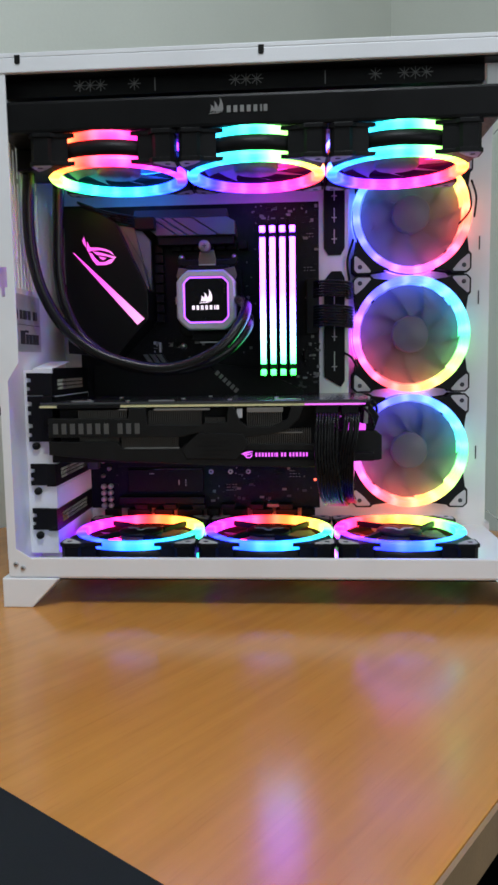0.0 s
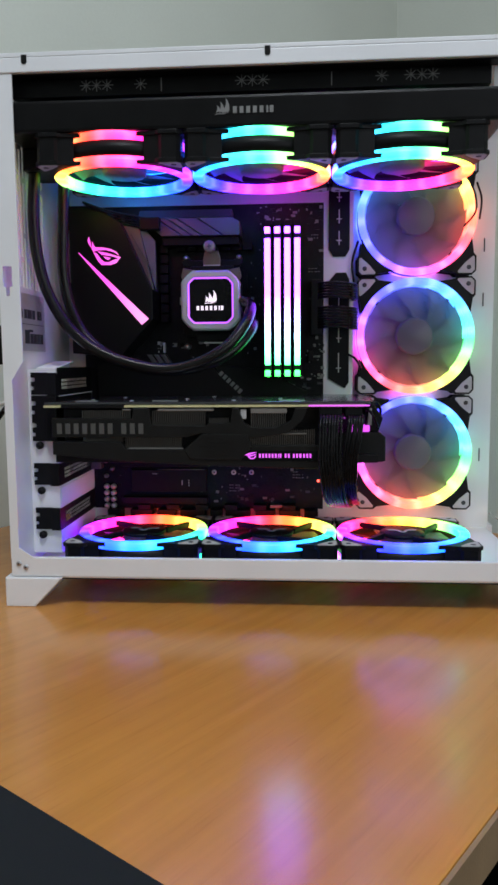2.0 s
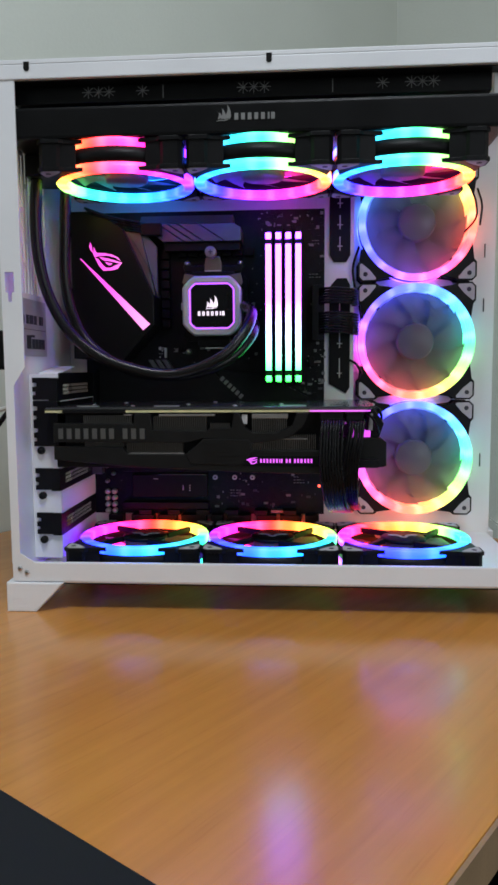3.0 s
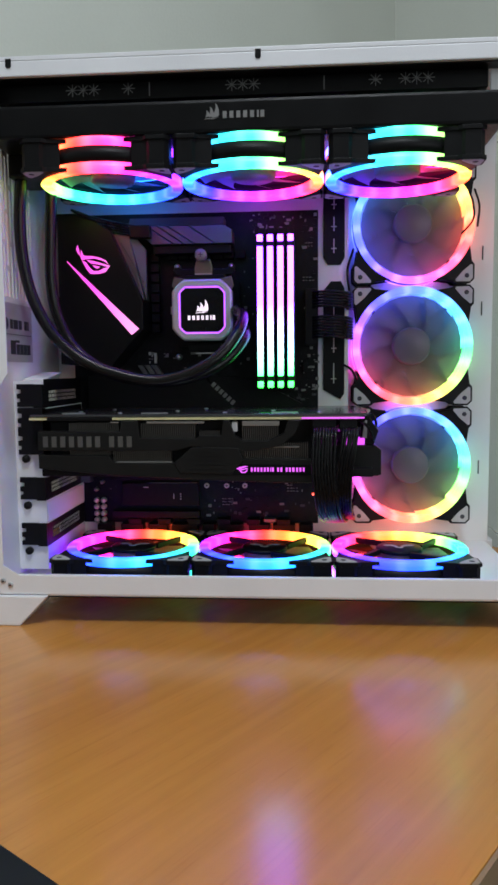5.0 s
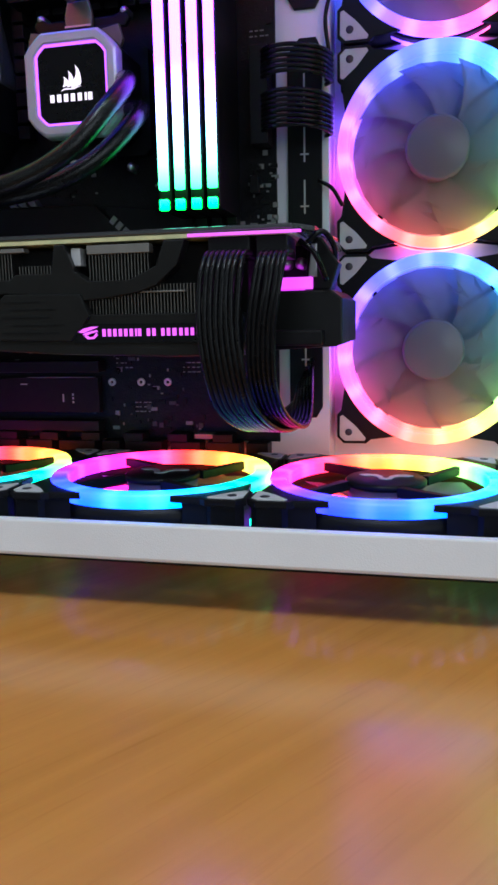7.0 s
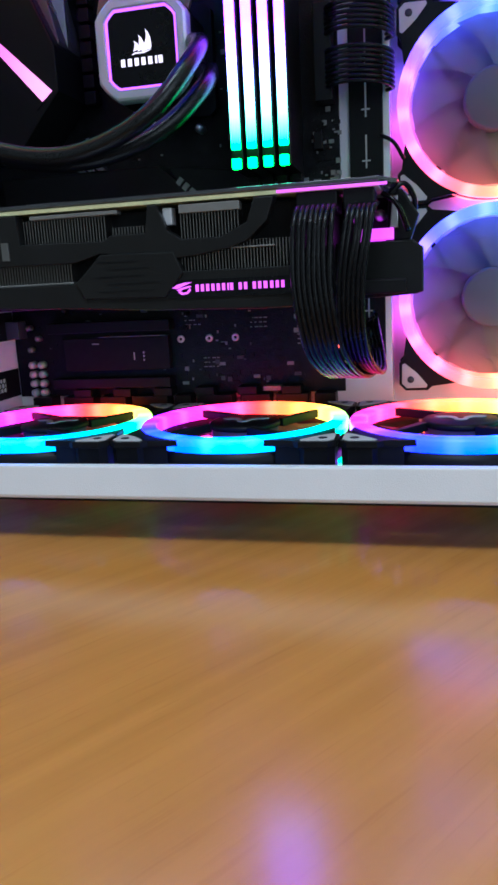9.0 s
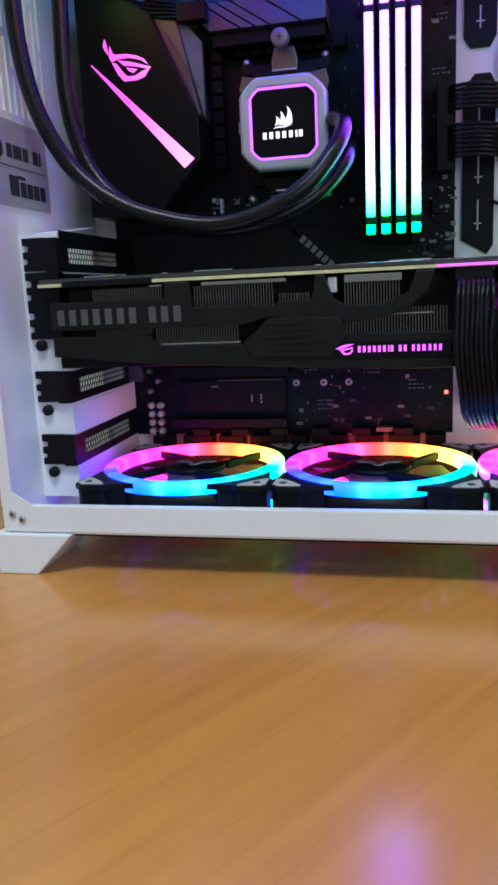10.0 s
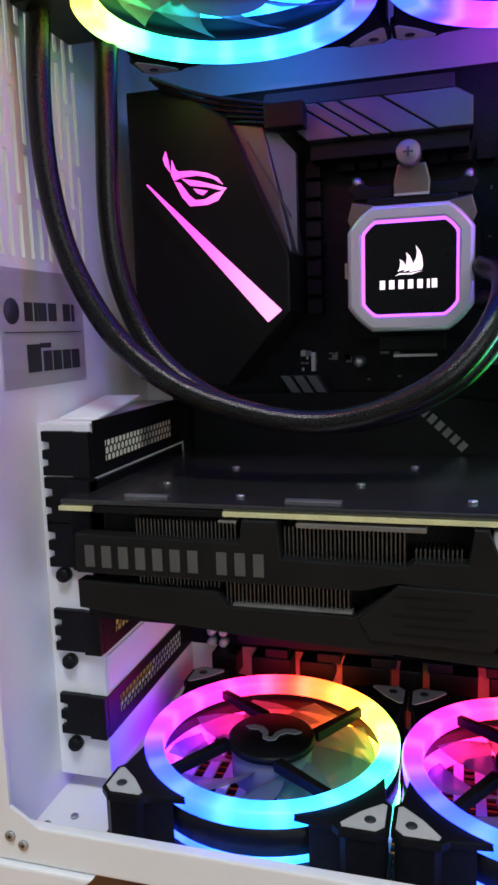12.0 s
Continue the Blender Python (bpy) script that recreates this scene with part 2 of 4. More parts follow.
BARGLOW = fade_glow("board_light", 0, -0.195, -0.150, (0.85, 0.05, 0.62), (1.0, 0.30, 0.75), 1.8)
CLIPMETAL = surface("tarnished_clip_steel", (0.16, 0.13, 0.10), 0.4, metal=0.6, vary=0.2, scale=60, fine=1500, bump=0.05)
KNOB = surface("rosy_grey_knob", (0.21, 0.18, 0.18), 0.4, metal=0.3, vary=0.1, scale=90, fine=1500, bump=0.05)
CARDGLOW = glow("card_light", (0.75, 0.05, 0.9), 1.5)
STANDBY = glow("standby_light", (1.0, 0.08, 0.04), 5.0)

# ---- shape helpers ----


def box(bm, x0, x1, y0, y1, z0, z1, bevel=0.0):
    v = [bm.verts.new(c) for c in ((x0, y0, z0), (x1, y0, z0), (x1, y1, z0), (x0, y1, z0), (x0, y0, z1), (x1, y0, z1), (x1, y1, z1), (x0, y1, z1))]
    f = [bm.faces.new([v[i] for i in q]) for q in ((3, 2, 1, 0), (4, 5, 6, 7), (0, 1, 5, 4), (1, 2, 6, 5), (2, 3, 7, 6), (3, 0, 4, 7))]
    if bevel:
        bmesh.ops.bevel(bm, geom=list({e for q in f for e in q.edges}), offset=bevel, segments=2, affect="EDGES", profile=0.6)
    return bm


def prism(bm, pts, a, b, axis="y", bevel=0.0):
    """A flat outline pushed from a to b along an axis. The outline is (x, z) for y, (x, y) for z and (y, z) for x."""
    def at(p, d):
        return {"y": (p[0], d, p[1]), "z": (p[0], p[1], d), "x": (d, p[0], p[1])}[axis]
    lo, hi = [bm.verts.new(at(p, a)) for p in pts], [bm.verts.new(at(p, b)) for p in pts]
    n = len(pts)
    f = [bm.faces.new(lo), bm.faces.new(hi[::-1])] + [bm.faces.new((lo[i], hi[i], hi[(i + 1) % n], lo[(i + 1) % n])) for i in range(n)]
    bmesh.ops.recalc_face_normals(bm, faces=f)
    if bevel:
        bmesh.ops.bevel(bm, geom=list({e for q in f[:2] for e in q.edges}), offset=bevel, segments=2, affect="EDGES", profile=0.6)
    return bm


def lathe(bm, profile, n=48, closed=True):
    """A profile of (radius, height) turned about local z."""
    rings = [[bm.verts.new((r * math.cos(2 * math.pi * i / n), r * math.sin(2 * math.pi * i / n), h)) for i in range(n)] for r, h in profile]
    f = []
    for k in range(len(rings) if closed else len(rings) - 1):
        p, q = rings[k], rings[(k + 1) % len(rings)]
        f += [bm.faces.new((p[i], p[(i + 1) % n], q[(i + 1) % n], q[i])) for i in range(n)]
    if not closed:
        f += [bm.faces.new(rings[0][::-1]), bm.faces.new(rings[-1])]
    bmesh.ops.recalc_face_normals(bm, faces=f)
    for q in f:
        q.smooth = True
    return bm


def disc(bm, x, y, z, r, h, axis="z", n=20, rim=0.15):
    """A short round stud with a softened edge, its base at (x, y, z), pushed h along an axis."""
    tmp = bmesh.new()
    s = 1 if h > 0 else -1
    lathe(tmp, [(r, 0), (r, h * (1 - rim * 2)), (r - abs(h) * rim, h)], n, closed=False)
    turn = {"z": Matrix(), "y": Matrix.Rotation(-math.pi / 2, 4, "X"), "x": Matrix.Rotation(math.pi / 2, 4, "Y")}[axis]
    tmp.transform(Matrix.Translation((x, y, z)) @ turn)
    me = bpy.data.meshes.new("tmp")
    tmp.to_mesh(me)
    tmp.free()
    bm.from_mesh(me)
    bpy.data.meshes.remove(me)
    return bm


def smooth_path(pts, per=8):
    """A soft line through the points given."""
    p = [Vector(q) for q in pts]
    p = [2 * p[0] - p[1]] + p + [2 * p[-1] - p[-2]]
    out = []
    for i in range(1, len(p) - 2):
        a, b, c, d = p[i - 1:i + 3]
        for k in range(per):
            t = k / per
            out.append(0.5 * (2 * b + (c - a) * t + (2 * a - 5 * b + 4 * c - d) * t * t + (3 * b - a - 3 * c + d) * t ** 3))
    return out + [p[-2]]


def tube(bm, pts, r, n=10, per=8):
    line = smooth_path(pts, per)
    rings, side = [], None
    for i, q in enumerate(line):
        way = (line[min(i + 1, len(line) - 1)] - line[max(i - 1, 0)]).normalized()
        side = way.orthogonal().normalized() if side is None else (side - way * side.dot(way)).normalized()
        up = way.cross(side)
        rings.append([bm.verts.new(q + r * (math.cos(2 * math.pi * k / n) * side + math.sin(2 * math.pi * k / n) * up)) for k in range(n)])
    f = []
    for p, q in zip(rings, rings[1:]):
        f += [bm.faces.new((p[i], p[(i + 1) % n], q[(i + 1) % n], q[i])) for i in range(n)]
    f += [bm.faces.new(rings[0][::-1]), bm.faces.new(rings[-1])]
    for q in f:
        q.smooth = True
    bmesh.ops.recalc_face_normals(bm, faces=f)
    return bm


def thing(name, label, category, group="", kind="", at=None):
    ob = tagged(new(name), label, category, group, kind)
    ob.empty_display_size = 0.02
    if at is not None:
        ob.matrix_world = at
    return ob


def mesh_of(name, bm, material):
    me = bpy.data.meshes.new(name)
    bm.to_mesh(me)
    bm.free()
    me.materials.append(material)
    return me


def part(name, bm, material, parent=None, label="", m=None):
    ob = new(name, mesh_of(name, bm, material))
    ob.parent = parent
    if m is not None:
        ob.matrix_basis = m
    return tagged(ob, label)


def solid(name, bm, material, label, category, kind="", group="", m=None):
    ob = new(name, mesh_of(name, bm, material))
    if m is not None:
        ob.matrix_world = m
    return tagged(ob, label, category, group, kind)


def B(*a, **k):
    return box(bmesh.new(), *a, **k)


def P(*a, **k):
    return prism(bmesh.new(), *a, **k)


def bars(name, parent, material, widths, x0, x1, z0, z1, y, deep=0.0006, label=""):
    """A word as plain bars: each number is a letter's width, 0 a gap."""
    unit, x = (x1 - x0) / sum(w if w else 0.6 for w in widths), x0
    for w in widths:
        if w:
            part(name, B(x, x + unit * w * 0.56, y - deep, y + 0.0002, z0, z1), material, parent, label)
        x += unit * (w if w else 0.6)


# ---- the room ----
FLOOR_Z, CEIL_Z = -0.74, 1.9
U0, U1, V1 = -2.65, 1.10, 3.0
solid("floor", B(-0.1, V1 + 0.1, U0 - 0.1, U1 + 0.1, FLOOR_Z - 0.1, FLOOR_Z), CARPET, "dark grey carpet floor under the desk", "floor", "structure", m=room(0, 0))
solid("ceiling", B(-0.1, V1 + 0.1, U0 - 0.1, U1 + 0.1, CEIL_Z, CEIL_Z + 0.1), CEILPAINT, "plain white painted ceiling of the room", "ceiling", "structure", m=room(0, 0))
solid("wall_west", B(-0.1, 0.0, U0, U1, FLOOR_Z, CEIL_Z), WALLPAINT, "pale grey-green painted wall behind the desk", "wall", "structure", m=room(0, 0))
solid("wall_north", B(-0.1, V1 + 0.1, U1, U1 + 0.1, FLOOR_Z, CEIL_Z), WALLPAINT, "pale grey-green painted wall past the computer", "wall", "structure", m=room(0, 0))
solid("wall_south", B(-0.1, V1 + 0.1, U0 - 0.1, U0, FLOOR_Z, CEIL_Z), WALLPAINT, "pale grey-green painted wall behind the viewer", "wall", "structure", m=room(0, 0))
# The opening in this unseen wall is added for the fill lamp.
wall = bmesh.new()
for b in ((U0, -1.6, FLOOR_Z, CEIL_Z), (-0.2, U1, FLOOR_Z, CEIL_Z), (-1.6, -0.2, FLOOR_Z, 0.1), (-1.6, -0.2, 1.4, CEIL_Z)):
    box(wall, V1, V1 + 0.1, b[0], b[1], b[2], b[3])
solid("wall_east", wall, WALLPAINT, "pale grey-green wall with an opening added for the fill lamp", "wall", "structure", m=room(0, 0))

# ---- the desk ----
desk = thing("desk", "honey-coloured beech laminate desk with a square edge", "desk", at=room(0, 0))
part("tabletop", B(0.004, 0.7128, -0.62, 0.385, -0.023, 0.0, bevel=0.0012), WOOD, desk)
part("edge_band", B(0.7130, 0.7152, -0.62, 0.385, -0.0228, -0.0006), DESKEDGE, desk, "duller brown edge band")
# Panels are added, coloured black to match the dark space under the top.
for u in (-0.56, 0.30):
    part("side_panel", B(0.03, 0.68, u, u + 0.025, FLOOR_Z, -0.023), SATIN, desk, "black panel added in the dark space under the desk")

# a dark pad on the desk, with a small pale disc at its border
pad_at = pose(-0.1453, 0.3273, 0.0, 0, 0, -34.5)
pad = thing("desk_pad", "flat dark slate desk pad lying on the desk", "desk pad", at=pad_at)
part("sheet", B(-0.2, 0.42, -0.30, 0.0, 0.0, 0.003, bevel=0.001), MAT, pad)
part("emblem", disc(bmesh.new(), 0.0, 0.0, 0.003, 0.008, 0.0008), PALEINK, pad, "small round white emblem", m=pose(0.102, -0.020, 0))

# ---- computer case ----
X0, X1, Y0, Y1 = -0.247, 0.203, 0.597, 0.869
case = thing("computer_case", "white steel computer case with its side panel removed", "computer case", at=pose(0, 0, 0))
# front rails
part("bottom_rail", B(X0, X1, Y0, Y0 + 0.005, 0.0258, 0.0422, bevel=0.0009), WHITE, case)
part("top_rail", B(X0 - 0.001, X1, Y0 - 0.001, Y0 + 0.012, 0.434, 0.4455, bevel=0.0009), WHITE, case)
part("top_panel", B(X0 - 0.001, X1, Y0 - 0.001, Y1, 0.44555, 0.449, bevel=0.0005), WHITE, case)
# Black strip added over the rail's white underside.
part("rail_strip", B(X0 + 0.003, X1 - 0.003, Y0 + 0.0025, 0.6132, 0.4331, 0.4339), SATIN, case, "black strip added under the top rail")
# No cutouts here: dark pieces stand for the shade in the latch slots.
for x in (-0.219, -0.027, 0.165):
    part("latch_slot_dark", P([(x - 0.0022, 0.4470), (x - 0.0022, 0.4415), (x - 0.0012, 0.4402), (x + 0.0012, 0.4402), (x + 0.0022, 0.4415), (x + 0.0022, 0.4470)], Y0 - 0.0016, Y0 + 0.002), SHROUD, case, "latch slot with its shade drawn as a dark piece")
# rear pillar with its keyhole
pil = bmesh.new()
prism(pil, [(X0, 0.0413), (-0.226, 0.0413), (-0.2398, 0.050), (-0.2398, 0.192), (-0.230, 0.207), (-0.230, 0.2605), (X0, 0.2605)], Y0, Y0 + 0.0016)
prism(pil, [(X0, 0.2845), (-0.230, 0.2845), (-0.230, 0.4338), (X0, 0.4338)], Y0, Y0 + 0.0016)
box(pil, X0, -0.2438, Y0, Y0 + 0.0016, 0.2605, 0.2845)
box(pil, -0.2362, -0.230, Y0, Y0 + 0.0016, 0.2605, 0.2845)
box(pil, -0.2438, -0.2416, Y0, Y0 + 0.0016, 0.2605, 0.268)
box(pil, -0.2384, -0.2362, Y0, Y0 + 0.0016, 0.2605, 0.268)
part("pillar", pil, WHITE, case)
for x, z in ((-0.2402, 0.0370), (-0.2343, 0.0338)):
    s = part("screw", disc(bmesh.new(), x, Y0, z, 0.0022, -0.0011, "y"), STEEL, case, "small steel screw")
    # A dark disc on the head draws the shade inside the socket.
    part("socket", disc(bmesh.new(), x, Y0 - 0.0011, z, 0.0009, -0.0002, "y", 6), INK, s)
# rear wall with slotted vent
rear = bmesh.new()
RX0, RX1 = -0.2462, -0.2448
box(rear, RX0, RX1, Y0 + 0.0016, Y1, 0.2005, 0.268)
box(rear, RX0, RX1, Y0 + 0.0016, 0.650, 0.0255, 0.2005)
box(rear, RX0, RX1, 0.757, Y1, 0.0255, 0.2005)
box(rear, RX0, RX1, 0.650, 0.757, 0.0255, 0.034)
box(rear, RX0, RX1, 0.7005, Y1, 0.268, 0.4455)
box(rear, RX0, RX1, Y0 + 0.0016, 0.616, 0.268, 0.4455)
cols, pitch = 11, (0.7005 - 0.616) / 11
for k in range(cols):
    y = 0.616 + k * pitch
    box(rear, RX0, RX1, y, y + pitch * 0.58, 0.268, 0.4455)
    z = 0.268
    while z < 0.4455:
        end = min(z + 0.0045, 0.4455)
        box(rear, RX0, RX1, y + pitch * 0.58, y + pitch, z, end)
        z = end + (0.022 if (z == 0.268 and k % 2) else 0.043)
part("rear_panel", rear, WHITE, case)
badge = part("badge", B(-0.2448, -0.2440, 0.6235, 0.693, 0.217, 0.2675, bevel=0.0003), BADGE, case, "brushed silver badge with dark print")
bd = bmesh.new()
disc(bd, -0.2440, 0.632, 0.2495, 0.0055, 0.0003, "x")
y = 0.6415
for w in (1, 0.4, 1.1, 1.1, 0, 1, 0.4):
    if w:
        box(bd, -0.2441, -0.2437, y, y + 0.0062 * w, 0.2455, 0.2535)
    y += 0.0077 * (w or 0.6)
box(bd, -0.2441, -0.2437, 0.626, 0.690, 0.2405, 0.2409)
y = 0.6415
box(bd, -0.2441, -0.2437, 0.652, 0.661, 0.2338, 0.2360)
for w in (1.5, 1, 1, 1, 1):
    box(bd, -0.2441, -0.2437, y, y + 0.0072 * w, 0.2235, 0.2325 + (0.003 if w > 1 else 0))
    y += 0.0084 * w
part("print", bd, INK, badge, "dark print, drawn as bars")
# expansion slot housing
hous = bmesh.new()
box(hous, -0.2448, -0.2190, 0.646, 0.6475, 0.034, 0.2005)
box(hous, -0.2448, -0.2190, 0.6475, 0.757, 0.199, 0.2005)
SLOTS = [0.187, 0.1667, 0.1463, 0.126, 0.1057, 0.0853, 0.065]
zs = [0.2005] + [s for c in SLOTS for s in (c + 0.0082, c - 0.0082)] + [0.034]
for hi, lo in zip(zs[::2], zs[1::2]):
    box(hous, -0.2205, -0.2190, 0.6475, 0.757, lo, hi)
for c in SLOTS:
    box(hous, -0.2205, -0.2190, 0.6475, 0.656, c - 0.0082, c + 0.0082)
    box(hous, -0.2205, -0.2190, 0.750, 0.757, c - 0.0082, c + 0.0082)
part("slot_housing", hous, WHITE, case)
part("slot_flap", P([(0.660, 0.2008), (0.706, 0.2068), (0.706, 0.2080), (0.660, 0.2020)], -0.2415, -0.2215, "x", bevel=0.0003), WHITE, case, "raised white flap over the slots")


def plain_cover(c, half):
    """A closed slot cover with a shallow fold along its middle."""
    return B(-0.2188, -0.2183, 0.6478, 0.7555, c - half, c + half, bevel=0.0002)


def perforated(c, half):
    """A slot cover with three staggered rows of six-sided vent holes between its closed ends."""
    bm = bmesh.new()
    x0, x1 = -0.2187, -0.2183
    y0, y1 = 0.6460, 0.7555
    r = 0.00235                                   # a cell's radius; the hole takes most of it
    wide, rise, n = r * math.sqrt(3), r * 1.5, 20
    ya, yb = y0 + 0.0100, y0 + 0.0100 + wide * (n + 0.5)
    low, high = c - rise - r, c + rise + r
    for i in range(3):
        for k in range(n):
            cy, cz = ya + wide * (k + 0.5 + (0.5 if i == 1 else 0)), c + rise * (i - 1)
            rings = []
            for x, size in ((x0, r), (x0, r * 0.86), (x1, r * 0.86), (x1, r)):
                rings.append([bm.verts.new((x, cy + size * math.cos(math.pi / 6 + math.pi / 3 * a), cz + size * math.sin(math.pi / 6 + math.pi / 3 * a))) for a in range(6)])
            for p, q in zip(rings, rings[1:]):
                for a in range(6):
                    bm.faces.new((p[a], p[(a + 1) % 6], q[(a + 1) % 6], q[a]))
    box(bm, x0, x1, y0, y1, c - half, low + r * 0.5)
    box(bm, x0, x1, y0, y1, high - r * 0.5, c + half)
    box(bm, x0, x1, y0, ya + wide * 0.5, low + r * 0.5, high - r * 0.5)
    box(bm, x0, x1, yb - wide * 0.5, y1, low + r * 0.5, high - r * 0.5)
    bmesh.ops.recalc_face_normals(bm, faces=bm.faces[:])
    return bm


def tab(c, half):
    """The bent end of a slot cover, with its two fork notches."""
    h = half
    return P([(-0.2412, c - h), (-0.2265, c - h), (-0.2265, c + h), (-0.2412, c + h), (-0.2412, c + h * 0.55), (-0.2375, c + h * 0.5), (-0.2375, c + h * 0.2), (-0.2412, c + h * 0.15),
              (-0.2412, c - h * 0.25), (-0.2385, c - h * 0.3), (-0.2385, c - h * 0.55), (-0.2412, c - h * 0.6)], 0.6425, 0.6458, bevel=0.0004)


for i, c in enumerate(SLOTS):
    black = i in (0, 4, 6)
    if i in (1, 2):
        continue
    cover = part("slot_cover", perforated(c, 0.0099) if black else plain_cover(c, 0.0084), BLACK if black else WHITE, case, "black vented slot cover" if black else "white slot cover")
    if i == 0:
        part("lip", B(-0.2188, -0.2180, 0.6478, 0.7585, 0.1966, 0.2019), BLACK, cover)
        part("lip", B(-0.2188, -0.2180, 0.7556, 0.7585, 0.1770, 0.1964), BLACK, cover)
    if black:
        part("fork", tab(c + 0.001, 0.0098), BLACK, cover)
        part("return", B(-0.2267, -0.2184, 0.6425, 0.6459, c - 0.0099, c + 0.0105, bevel=0.0004), BLACK, cover)
for z in (0.1325, 0.0914, 0.0508):
    s = part("thumb_screw", disc(bmesh.new(), -0.2355, 0.646, z, 0.0034, -0.004, "y"), BLACK, case, "black slot screw")
    part("socket", disc(bmesh.new(), -0.2355, 0.642, z, 0.0014, -0.0002, "y", 6), CHIP, s)
for x, y in ((-0.2385, 0.6205), (-0.229, 0.628)):
    part("screw", disc(bmesh.new(), x, y, 0.0255, 0.0018, 0.001), STEEL, case, "small steel screw")
# floor with vents below the fans
fl = bmesh.new()
box(fl, X0 + 0.002, X1 - 0.005, Y0 + 0.0052, 0.614, 0.0235, 0.0255)
box(fl, X0 + 0.002, X1 - 0.005, 0.728, Y1, 0.0235, 0.0255)
box(fl, X0 + 0.002, -0.203, 0.614, 0.728, 0.0235, 0.0255)
box(fl, 0.149, X1 - 0.005, 0.614, 0.728, 0.0235, 0.0255)
floor_panel = part("floor_panel", fl, WHITE, case)
bar_mesh = mesh_of("vent_bar", B(0, 0.0046, 0.6142, 0.7278, 0.0235, 0.0252), WHITE)
for k in range(36):
    bar = new("vent_bar", bar_mesh)
    bar.parent, bar.location = floor_panel, (-0.2028 + k * 0.352 / 36, 0, 0)
filt = bmesh.new()
box(filt, -0.236, 0.186, 0.605, 0.612, 0.0215, 0.0233)
box(filt, -0.236, 0.186, 0.740, 0.862, 0.0205, 0.0233)
dust_filter = part("dust_filter", filt, BLACK, case, "black dust filter under the floor")
slat_mesh = mesh_of("filter_slat", B(-0.215, 0.165, 0.6125, 0.6150, 0.0212, 0.0222), BLACK)
for k in range(24):
    slat = new("filter_slat", slat_mesh)
    slat.parent, slat.location = dust_filter, (0, k * 0.0053, 0)
# board tray and fan wall
part("tray", B(-0.2448, 0.050, 0.768, 0.7695, 0.0255, 0.4455), WHITE, case)
part("tray_step", B(0.050, 0.0515, 0.768, 0.803, 0.0255, 0.4455), WHITE, case)
part("fan_wall", B(0.0515, 0.2, 0.8015, 0.803, 0.0255, 0.4455), WHITE, case)
part("back_panel", B(X0, X1, Y1 - 0.0015, Y1, 0.0255, 0.4455), WHITE, case)
part("chamber_front", B(0.1985, 0.2, 0.803, Y1 - 0.0015, 0.0255, 0.4455), WHITE, case)
gl = part("front_glass", B(0.2005, 0.2035, Y0 + 0.0125, 0.803, 0.0415, 0.4335, bevel=0.0006), PANE, case, "clear tempered glass front")
gl.visible_shadow = False
# Dark strips on the wall draw the shade in its slits.
for z in (0.318, 0.262, 0.098):
    part("tray_slit_dark", B(0.1885, 0.1897, 0.8008, 0.8016, z, z + 0.014), INK, case)
# cable grommets
for pts in ([(0.0265, 0.318), (0.031, 0.311), (0.0435, 0.311), (0.0475, 0.318), (0.0475, 0.392), (0.0265, 0.392)],
            [(0.0265, 0.188), (0.0435, 0.178), (0.0475, 0.184), (0.0475, 0.288), (0.044, 0.295), (0.034, 0.295), (0.0265, 0.286)],
            [(0.0265, 0.075), (0.031, 0.068), (0.0435, 0.068), (0.0475, 0.075), (0.0475, 0.150), (0.0265, 0.150)]):
    g = part("grommet", P(pts, 0.7655, 0.7682, bevel=0.0006), BLACK, case, "black rubber cable grommet")
    lo, hi = min(p[1] for p in pts), max(p[1] for p in pts)
    mark = bmesh.new()
    for k in range(3):
        z = lo + (hi - lo) * (0.14 + 0.26 * k)
        box(mark, 0.0364, 0.0374, 0.7652, 0.7656, z, z + (hi - lo) * 0.17)
        box(mark, 0.0343, 0.0395, 0.7652, 0.7656, z + 0.004, z + 0.0049)
    part("slit", mark, PALEINK, g, "pale slits in the rubber")


def foot(x, y, mirror):
    pts = [(-0.0245, 0.0), (0.0005, 0.0), (0.0245, 0.0252), (-0.0245, 0.0252)]
    if mirror:
        pts = [(-a, b) for a, b in pts][::-1]
    bm = bmesh.new()
    prism(bm, [(x + a, b) for a, b in pts], y, y + 0.055, bevel=0.0012)
    return bm


for x, mirror in ((-0.2275, False), (0.1835, True)):
    for y in (0.5945, 0.812):
        part("foot", foot(x, y, mirror), WHITE, case)

# Plate added to catch front light where the corner's inside reads white.
part("corner_infill", P([(0.1485, 0.4329), (0.1760, 0.4329), (0.1690, 0.4185), (0.1485, 0.4168)], 0.6135, 0.6150, bevel=0.0003), WHITE, case, "white plate added where the inner top corner reads pale")
# radiator bracket under the top panel, black
part("radiator_bracket", B(-0.236, 0.1465, 0.6135, 0.7295, 0.4205, 0.4335), SATIN, case, "black radiator bracket")
for x in (-0.1136, 0.0224):
    part("bracket_seam", B(x, x + 0.0007, 0.6131, 0.6136, 0.4225, 0.4335), GREYINK, case)
